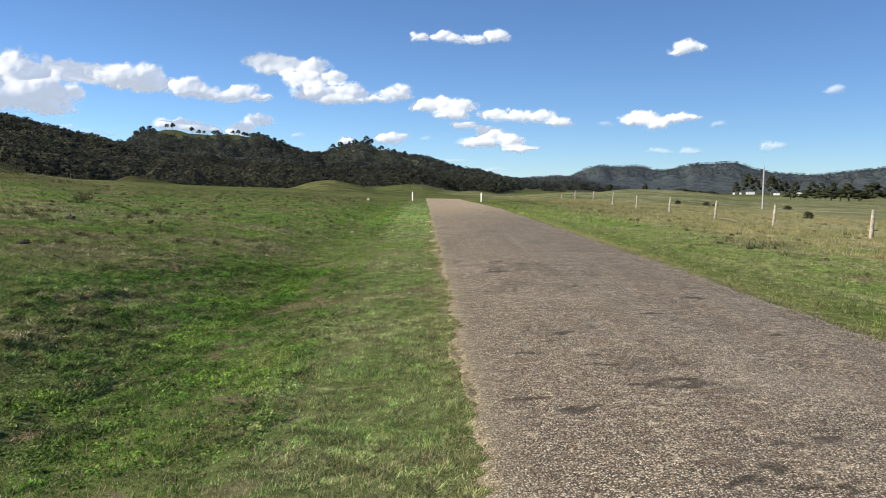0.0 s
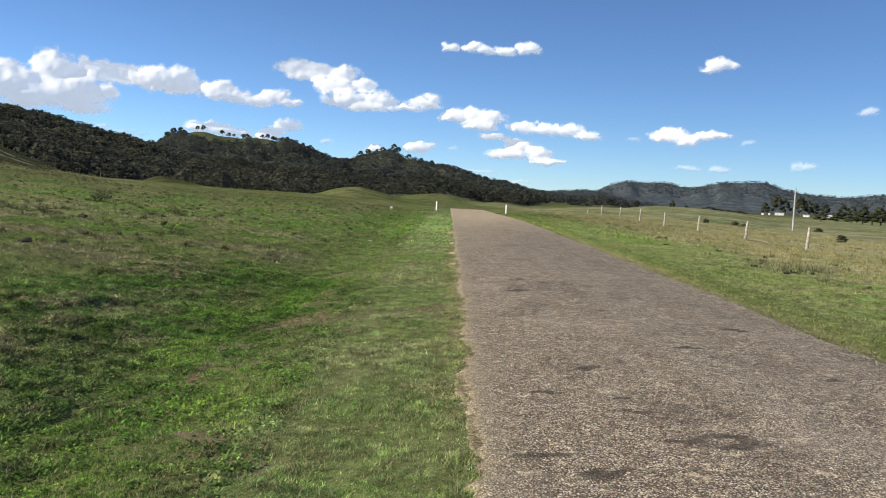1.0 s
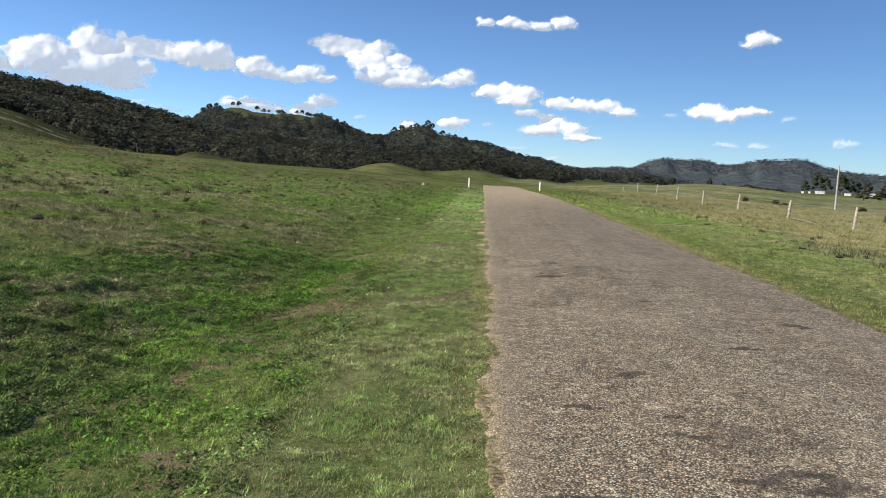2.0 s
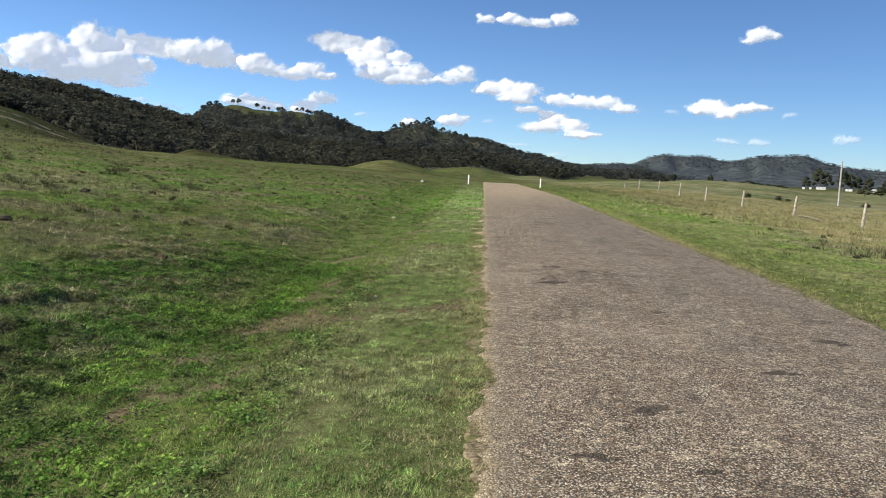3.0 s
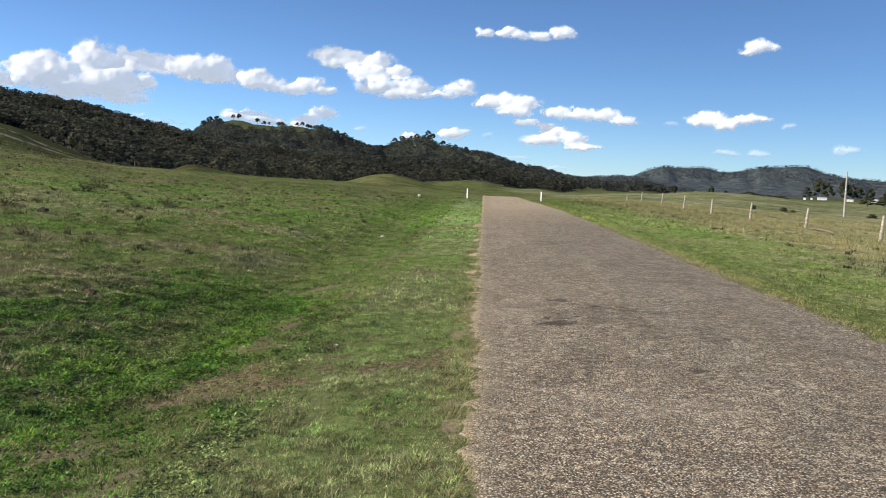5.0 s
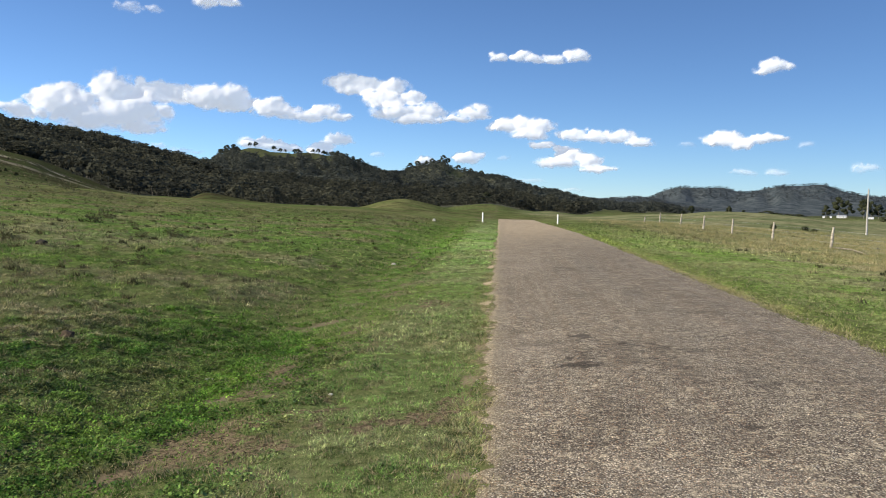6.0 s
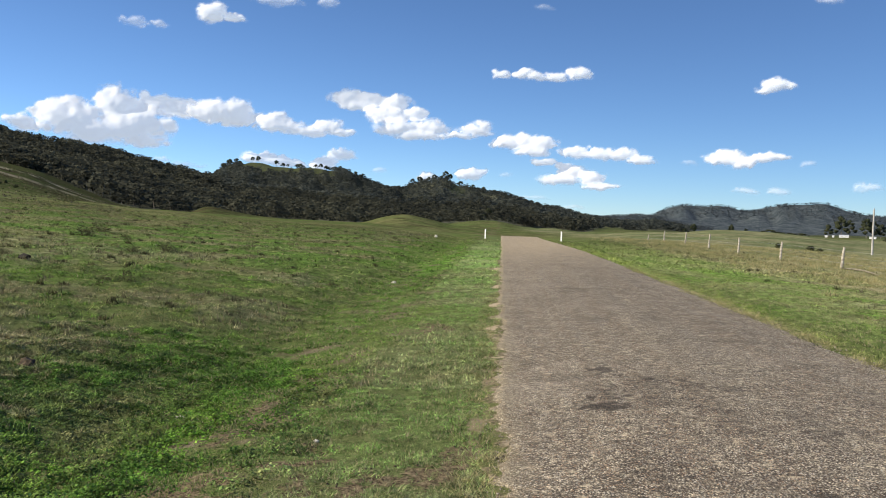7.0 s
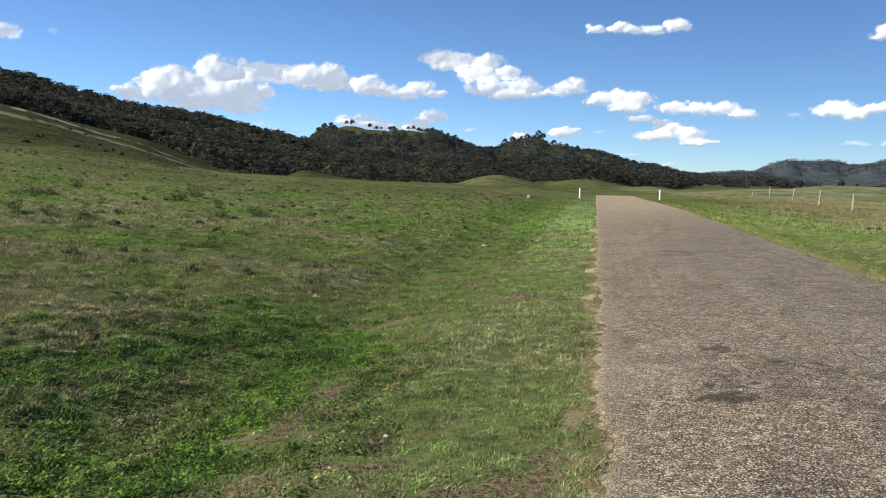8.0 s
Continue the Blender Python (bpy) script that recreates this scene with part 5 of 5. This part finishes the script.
tussocks("green_tussocks", 1500, -26, -2.5, 9, 60, 18, 0.15, 0.010, 23, BLADE, "longer green grass clumps in the pasture", lambda x, y: smooth(0.48, 0.6, fbm(x * 0.6, y * 0.6, 53.0)))
tussocks("verge_tufts", 5200, -2.6, 0.12, 3.6, 16, 13, 0.060, 0.0055, 35, VERGE_BLADE, "longer green grass tufts standing out of the mown verge", lambda x, y: (0.15 + 0.85 * smooth(0.42, 0.60, fbm(x * 1.9, y * 1.9, 78.0))) * (1 - 0.8 * worn_soil(x, y)))
tussocks("verge_tufts", 2600, 4.7, 9.5, 8, 30, 13, 0.085, 0.008, 36, VERGE_BLADE, "longer green grass tufts on the far verge", lambda x, y: 0.1 + 0.9 * smooth(0.44, 0.60, fbm(x * 1.2, y * 1.2, 79.0)))
tussocks("weed_tussocks", 3400, 6.5, 32, 14, 90, 12, 0.24, 0.028, 25, WEED, "brown weed clumps among the roadside grass", lambda x, y: 0.06 + 0.94 * weedy(x, y))
for mat, label, seed in ((WEED, "dry rough tussocks on the spur", 26), (BLADE, "rough olive tussocks on the spur", 27)):
    tussocks("rough_tussocks", 9000, -190, -22, 50, 225, 5, 0.22, 0.14, seed, mat, label, lambda x, y: smooth(62, 85, np.hypot(x, y)) * smooth(252, 240, np.hypot(x, y)) * smooth(-22, -26, polar(x, y)[0]) * (0.2 + smooth(0.42, 0.6, fbm(x * 0.09, y * 0.09, 55.0))))
tussocks("tall_tussocks", 420, 7.5, 24, 22, 90, 56, 0.36, 0.012, 31, STRAW, "tall feathery dry grass clumps near the fence", lambda x, y: smooth(8.0, 11.0, x) * (0.25 + 0.75 * smooth(0.45, 0.6, fbm(x * 0.25, y * 0.25, 58.0))))
rng = np.random.default_rng(40)
for name, label, mat, n, x0, x1, y0, y1, low, high, wide, lean, seed in [
    ("straw_litter", "dead straw lying flat on the verge", STRAW, 34000, -2.6, 0.34, 3.2, 15, 0.004, 0.009, 0.005, 5.0, 41),
    ("straw_litter", "dead straw lying flat along the seal", STRAW, 30000, -0.12, 0.56, 3.2, 22, 0.005, 0.011, 0.007, 5.0, 44),
    ("straw_litter", "dead straw lying flat in the paddock", STRAW, 16000, -9.0, -2.6, 5, 20, 0.006, 0.012, 0.005, 5.0, 42),
    ("broadleaf_weeds", "low dark broad-leaved weeds in the drain", BLADE, 30000, -7.0, -1.2, 4, 17, 0.014, 0.026, 0.012, 1.9, 43),
]:
    x, y = rng.uniform(x0, x1, n), rng.uniform(y0, y1, n)
    keep = rng.random(n) < 0.15 + 0.85 * np.maximum(smooth(0.44, 0.6, fbm(x * 1.4, y * 1.4, seed)), worn_soil(x, y))
    x, y = x[keep], y[keep]
    blades(name, x, y, rng.uniform(low, high, len(x)), wide * rng.uniform(0.6, 1.3, len(x)), seed, mat, label, 1, lean)
centre = rng.integers(0, len(SOIL_SPOTS), 9000)
sx, sy, srx, sry = (np.array([p[k] for p in SOIL_SPOTS])[centre] for k in range(4))
litter_x, litter_y = sx + rng.normal(size=9000) * srx * 1.1, sy + rng.normal(size=9000) * sry * 1.1
blades("straw_litter", litter_x, litter_y, rng.uniform(0.004, 0.011, 9000), rng.uniform(0.006, 0.014, 9000), 45, STRAW, "dead straw and leaf litter on worn soil", 1, 5.0)
tussocks("dead_stalks", 900, -9.5, -4.2, 12, 21, 9, 0.11, 0.006, 28, STRAW, "dead pale stalks among the pasture weeds", lambda x, y: smooth(0.50, 0.60, fbm(x * 0.7, y * 0.7, 56.0)))


def clover_mounds(count, x0, x1, y0, y1, per, seed, label):
    """Low mounds of small rounded leaves, lying at all tilts."""
    rng = np.random.default_rng(seed)
    x, y = rng.uniform(x0, x1, count), rng.uniform(y0, y1, count)
    keep = rng.random(count) < (0.3 + 0.7 * smooth(0.40, 0.56, fbm(x * 1.1, y * 1.1, 57.0))) * (1 - worn_soil(x, y))
    x, y = np.repeat(x[keep], per), np.repeat(y[keep], per)
    size = np.repeat(rng.uniform(0.05, 0.13, len(x) // per), per)
    a, d = rng.random(len(x)) * 6.283, np.sqrt(rng.random(len(x)))
    lift = size * 0.42 * (1 - d * d) * rng.uniform(0.6, 1.15, len(x)) + 0.008
    px, py = x + np.cos(a) * d * size, y + np.sin(a) * d * size
    p = np.stack([px, py, ground_z(px, py) + lift], -1)
    leaf = rng.uniform(0.007, 0.013, len(x))[:, None]
    u = np.stack([np.cos(a * 7), np.sin(a * 7), rng.normal(size=len(x)) * 0.4], -1) * leaf
    w = np.stack([-np.sin(a * 7), np.cos(a * 7), rng.normal(size=len(x)) * 0.4], -1) * leaf
    v = np.stack([p - u, p - w * 0.9, p + u, p + w * 0.9], 1).reshape(-1, 3)
    faces = (np.arange(len(x))[:, None] * 4 + np.arange(4)).reshape(-1, 4)
    tagged(new("clover", mesh_from("clover", v, faces, CLOVER, {"weedy": np.repeat(0.3 * weedy(x, y), 4), "fresh": np.repeat(fresh(x, y), 4)})), label, "clover", kind="stuff")


clover_mounds(1700, -2.6, -1.0, 4.6, 15.5, 22, 30, "low mossy green clover along the drain")
clover_mounds(3200, -5.2, -1.9, 5, 16.5, 24, 29, "low leafy green clover mounds in the drain")
tussocks("verge_stalks", 500, -4.2, 0.3, 3.5, 26, 5, 0.12, 0.004, 24, STRAW, "loose straw stalks on the verge")


# ---- loose gravel ----
def pebbles(name, x, y, size, seed, mat, label, lift=0.0):
    rng = np.random.default_rng(seed)
    v = np.array([(1, 0, 0), (-1, 0, 0), (0, 1, 0), (0, -1, 0), (0, 0, 1), (0, 0, -1)], float)
    f = np.array([(0, 2, 4), (2, 1, 4), (1, 3, 4), (3, 0, 4), (2, 0, 5), (1, 2, 5), (3, 1, 5), (0, 3, 5)])
    n = len(x)
    p = v[None] * size[:, None, None] * rng.uniform(0.55, 1.2, (n, 6, 1)) * [1, 1, 0.7]
    z = ground_z(np.clip(x, -9, ROAD_R), y) + size * 0.3 + np.where(x > ROAD_L, 0.012, 0.0)
    p = p + np.stack([x, y, z], -1)[:, None]
    ob = new(name, mesh_from(name, p.reshape(-1, 3), (np.arange(n)[:, None, None] * 6 + f).reshape(-1, 3), mat))
    return tagged(ob, label, "gravel", kind="stuff")


rng = np.random.default_rng(30)
n = 5000
pebbles("gravel", ROAD_L + 0.06 + rng.normal(size=n) * 0.12, 3.2 + 24 * rng.random(n) ** 1.6, rng.uniform(0.004, 0.009, n), 1, GRAVEL, "loose pale gravel along the seal's edge")
n = 3500
pebbles("gravel", rng.uniform(ROAD_L, ROAD_R, n), 3.2 + 20 * rng.random(n) ** 1.5, rng.uniform(0.003, 0.0065, n), 2, GRAVEL, "loose chips scattered over the road")
n = 9000
px, py = rng.uniform(-4.0, 0.2, n), rng.uniform(5, 19, n)
bare = rng.random(n) < worn_soil(px, py)
pebbles("soil_crumbs", px[bare], py[bare], rng.uniform(0.004, 0.012, n)[bare], 4, CLOD, "dark crumbs of soil on worn patches")
n = 1500
pebbles("gravel", ROAD_R - 0.03 + rng.normal(size=n) * 0.10, rng.uniform(7, 28, n), rng.uniform(0.006, 0.014, n), 3, GRAVEL, "loose pale gravel along the seal's edge")


# ---- clouds, far off ----
def cloud_material():
    m, t = material("cloud")
    dens = node(t, "Attribute", attribute_name="thickness").outputs["Fac"]
    white = node(t, "BsdfDiffuse", {"Color": (0.67, 0.67, 0.665, 1)})
    through_light = node(t, "BsdfTranslucent", {"Color": (0.85, 0.87, 0.9, 1)})
    # added glow that stands in for sunlight scattered inside the cloud
    glow = node(t, "Emission", {"Color": (0.86, 0.91, 1.0, 1), "Strength": 0.335})
    lit = node(t, "MixShader", {0: 0.25, 1: white.outputs[0], 2: through_light.outputs[0]})
    body = node(t, "AddShader", {0: lit.outputs[0], 1: glow.outputs[0]})
    clear = node(t, "BsdfTransparent")
    result = node(t, "MixShader", {0: dens, 1: clear.outputs[0], 2: body.outputs[0]})
    out = node(t, "OutputMaterial")
    t.links.new(result.outputs[0], out.inputs[0])
    return m


CLOUD = cloud_material()
CLOUD_COUNT = [0]


def cloud(puffs, far=4750.0):
    """A cumulus cloud of puffs (bearing, elevation, half width, half height in degrees): a one-sided relief, shaped to
    the camera's view, that thins out at its rim.
    """
    CLOUD_COUNT[0] += 1
    seed = 1.37 * CLOUD_COUNT[0]
    a0, a1 = min(p[0] - 1.35 * p[2] for p in puffs), max(p[0] + 1.35 * p[2] for p in puffs)
    e0, e1 = min(p[1] - 1.3 * p[3] for p in puffs), max(p[1] + 1.4 * p[3] for p in puffs)
    step = 0.07
    a, e = np.meshgrid(np.arange(a0, a1, step), np.arange(e0, e1, step))
    wa = a + 0.6 * (fbm(a * 1.2, e * 1.5, seed, 3) - 0.5)
    we = e + 0.45 * (fbm(a * 1.2 + 40, e * 1.5, seed, 3) - 0.5)
    field = np.full(a.shape, -1.0)
    lobes = []
    rng = np.random.default_rng(900 + CLOUD_COUNT[0])
    for pa, pe, rx, ry in puffs:
        down = np.where(we < pe, 0.72, 1.0)
        field = np.maximum(field, 1.02 - np.sqrt(((wa - pa) / rx) ** 2 + ((we - pe) / (ry * down)) ** 2))
        lobes.append((pa, pe, rx * 0.9, ry * 0.85, 0.0))
        for _ in range(int(7 + 5 * rx)):
            turn, out = rng.random() * 6.283, math.sqrt(rng.random())
            high = math.sin(turn) * out
            size = ry * rng.uniform(0.26, 0.5) * (1.0 if high > 0 else 0.75)
            lobes.append((pa + rx * 0.82 * math.cos(turn) * out, pe + ry * (0.78 if high > 0 else 0.5) * high, size * rng.uniform(1.1, 1.6), size, 0.35 * ry))
    # rounded lobes, the lower ones nearer so the fronts tilt up to the sun, melted into one another
    total = np.full(a.shape, 1e-30)
    floor = min(p[1] - 0.7 * p[3] for p in puffs)
    melt = 0.07 * max(0.5, max(p[3] for p in puffs))
    for pa, pe, rx, ry, front in lobes:
        d = ((wa - pa) / rx) ** 2 + ((we - pe) / ry) ** 2
        total = total + np.exp(np.clip((front - 0.95 * (pe - floor) + 1.4 * ry * np.sqrt(np.clip(1.15 - d, 0, None)) - 3.0 * np.clip(d - 1.15, 0, 0.6)) / melt, -60, 60))
        field = np.maximum(field, (0.92 - np.sqrt(d)) * 0.9)
    relief = melt * np.log(total)
    relief = np.maximum(relief, relief[field > 0.05].min() if (field > 0.05).any() else 0.0)
    rag = fbm(a * 2.6, e * 3.2, seed + 9, 5) - 0.5
    big = max(p[3] for p in puffs)
    soft = np.where(we < np.mean([p[1] for p in puffs]), 0.6, 0.4) * (1.0 if big > 0.45 else 1.7)
    small = min(1.0, big / 0.6)
    density = smooth(0.0, soft, field + 0.55 * rag + 0.04) * (0.05 + 0.95 * small**1.3) * (1.0 if small > 0.75 else 0.75)
    relief = (relief + 0.12 * min(big, 1.0) * (fbm(a * 3.0, e * 3.6, seed + 5, 3) - 0.5)) * far * radians(1.0)
    for _ in range(3):
        pad = np.pad(relief, 1, mode="edge")
        relief = (pad[:-2, 1:-1] + pad[2:, 1:-1] + pad[1:-1, :-2] + pad[1:-1, 2:] + 2 * relief) / 6
    d = far - relief
    ar, er = np.radians(a), np.radians(e)
    v = np.stack([CENTRE[0] + d * np.sin(ar) * np.cos(er), CENTRE[1] + d * np.cos(ar) * np.cos(er), EYE + d * np.sin(er)], -1)
    rows, cols = a.shape
    i, j = np.meshgrid(np.arange(rows - 1), np.arange(cols - 1), indexing="ij")
    quads = np.stack([i * cols + j, i * cols + j + 1, (i + 1) * cols + j + 1, (i + 1) * cols + j], -1).reshape(-1, 4)
    quads = quads[density.ravel()[quads].max(1) > 0.004]
    used, back = np.unique(quads, return_inverse=True)
    me = mesh_from("cloud", v.reshape(-1, 3)[used], back.reshape(-1, 4), CLOUD, {"thickness": density.ravel()[used]}, flat=False)
    tagged(new("cloud", me), "white fair-weather cumulus cloud with a grey base", "cloud", "cumulus clouds", "structure")


cloud([(-19.48, 6.41, 1.76, 1.09), (-18.29, 6.46, 1.37, 1.02), (-17.95, 6.05, 1.76, 0.59), (-15.69, 5.93, 1.56, 0.86), (-15.16, 5.69, 1.76, 0.70), (-13.56, 5.49, 1.95, 0.55), (-12.10, 5.79, 1.37, 0.62), (-11.19, 5.45, 1.17, 0.39)])
cloud([(-10.61, 7.78, 1.56, 0.70), (-9.13, 7.72, 1.56, 0.62), (-9.87, 7.33, 1.76, 0.47), (-7.44, 7.51, 1.17, 0.78), (-7.83, 6.65, 1.76, 0.70), (-6.12, 6.87, 1.17, 0.55), (-7.27, 5.92, 1.95, 0.78), (-4.99, 5.96, 1.56, 0.70), (-5.75, 5.46, 2.15, 0.47), (-1.92, 5.82, 1.56, 0.47), (-1.34, 6.12, 0.78, 0.47), (-3.07, 5.50, 1.56, 0.31)])
cloud([(0.40, 5.08, 1.37, 0.62), (1.56, 5.16, 1.09, 0.78), (2.53, 4.90, 1.17, 0.70), (1.95, 4.52, 1.56, 0.47)])
cloud([(5.05, 4.53, 1.37, 0.47), (6.59, 4.45, 1.95, 0.55), (7.93, 4.41, 1.37, 0.55), (9.27, 4.06, 1.17, 0.39)])
cloud([(3.91, 2.61, 1.76, 0.47), (4.68, 3.08, 1.17, 0.62), (6.03, 2.81, 0.98, 0.62), (6.81, 2.28, 1.37, 0.35), (2.73, 3.76, 0.98, 0.31), (4.09, 3.57, 0.78, 0.35)])
cloud([(-0.20, 9.71, 0.70, 0.35), (1.34, 9.72, 0.86, 0.47), (2.11, 9.50, 0.78, 0.35), (3.46, 9.51, 0.98, 0.35), (4.99, 9.76, 1.02, 0.55)])
cloud([(17.45, 8.76, 1.17, 0.55), (18.16, 8.70, 0.78, 0.35), (16.93, 8.53, 0.70, 0.31)])
cloud([(26.41, 5.75, 0.62, 0.35)])
cloud([(14.87, 4.17, 1.76, 0.62), (15.79, 4.01, 1.56, 0.59), (17.05, 4.18, 1.09, 0.51), (17.94, 4.24, 0.78, 0.35)])
cloud([(19.68, 3.88, 0.55, 0.27)])
cloud([(12.40, 3.86, 0.59, 0.23)])
cloud([(15.95, 2.04, 0.98, 0.27), (18.00, 2.11, 0.86, 0.31)])
cloud([(23.01, 2.36, 0.98, 0.35)])
cloud([(-16.44, 3.58, 1.37, 0.55), (-15.39, 3.32, 1.37, 0.47), (-14.13, 3.27, 0.86, 0.35)])
cloud([(-11.21, 4.00, 1.09, 0.50), (-12.13, 3.46, 0.96, 0.55), (-12.7, 3.2, 0.7, 0.5)])
cloud([(-21.40, 2.91, 0.98, 0.35), (-22.69, 3.29, 0.59, 0.23), (-20.57, 2.82, 0.70, 0.23)])
cloud([(-5.19, 2.66, 0.86, 0.31), (-2.30, 2.96, 1.09, 0.55), (-1.91, 3.15, 0.70, 0.39)])
cloud([(0.22, 2.90, 0.55, 0.23)])
cloud([(-8.42, 3.04, 0.59, 0.27)])
cloud([(1.97, 1.45, 1.17, 0.23)])
cloud([(4.70, 0.76, 0.98, 0.23)])
cloud([(-30.97, 5.08, 1.37, 0.62), (-29.08, 5.66, 1.56, 1.17), (-28.12, 5.38, 2.34, 1.37), (-25.65, 6.26, 1.56, 1.64), (-24.62, 5.25, 2.73, 1.37), (-23.09, 6.61, 1.95, 0.98), (-26.47, 4.78, 3.12, 1.09), (-21.33, 6.54, 1.95, 0.86), (-23.93, 4.39, 1.76, 0.59)])
cloud([(-24.68, 11.77, 1.09, 0.43), (-22.97, 11.86, 0.70, 0.31)])
cloud([(-19.81, 12.74, 1.09, 0.78), (-18.54, 12.56, 0.98, 0.39)])
cloud([(-15.62, 13.81, 1.95, 0.39), (-12.24, 13.88, 0.78, 0.35)])
cloud([(2.57, 14.06, 0.70, 0.23)])
cloud([(20.49, 13.73, 0.98, 0.31)])
cloud([(-37.90, 8.40, 0.98, 0.55)])
cloud([(-35.27, 8.58, 0.39, 0.23)])
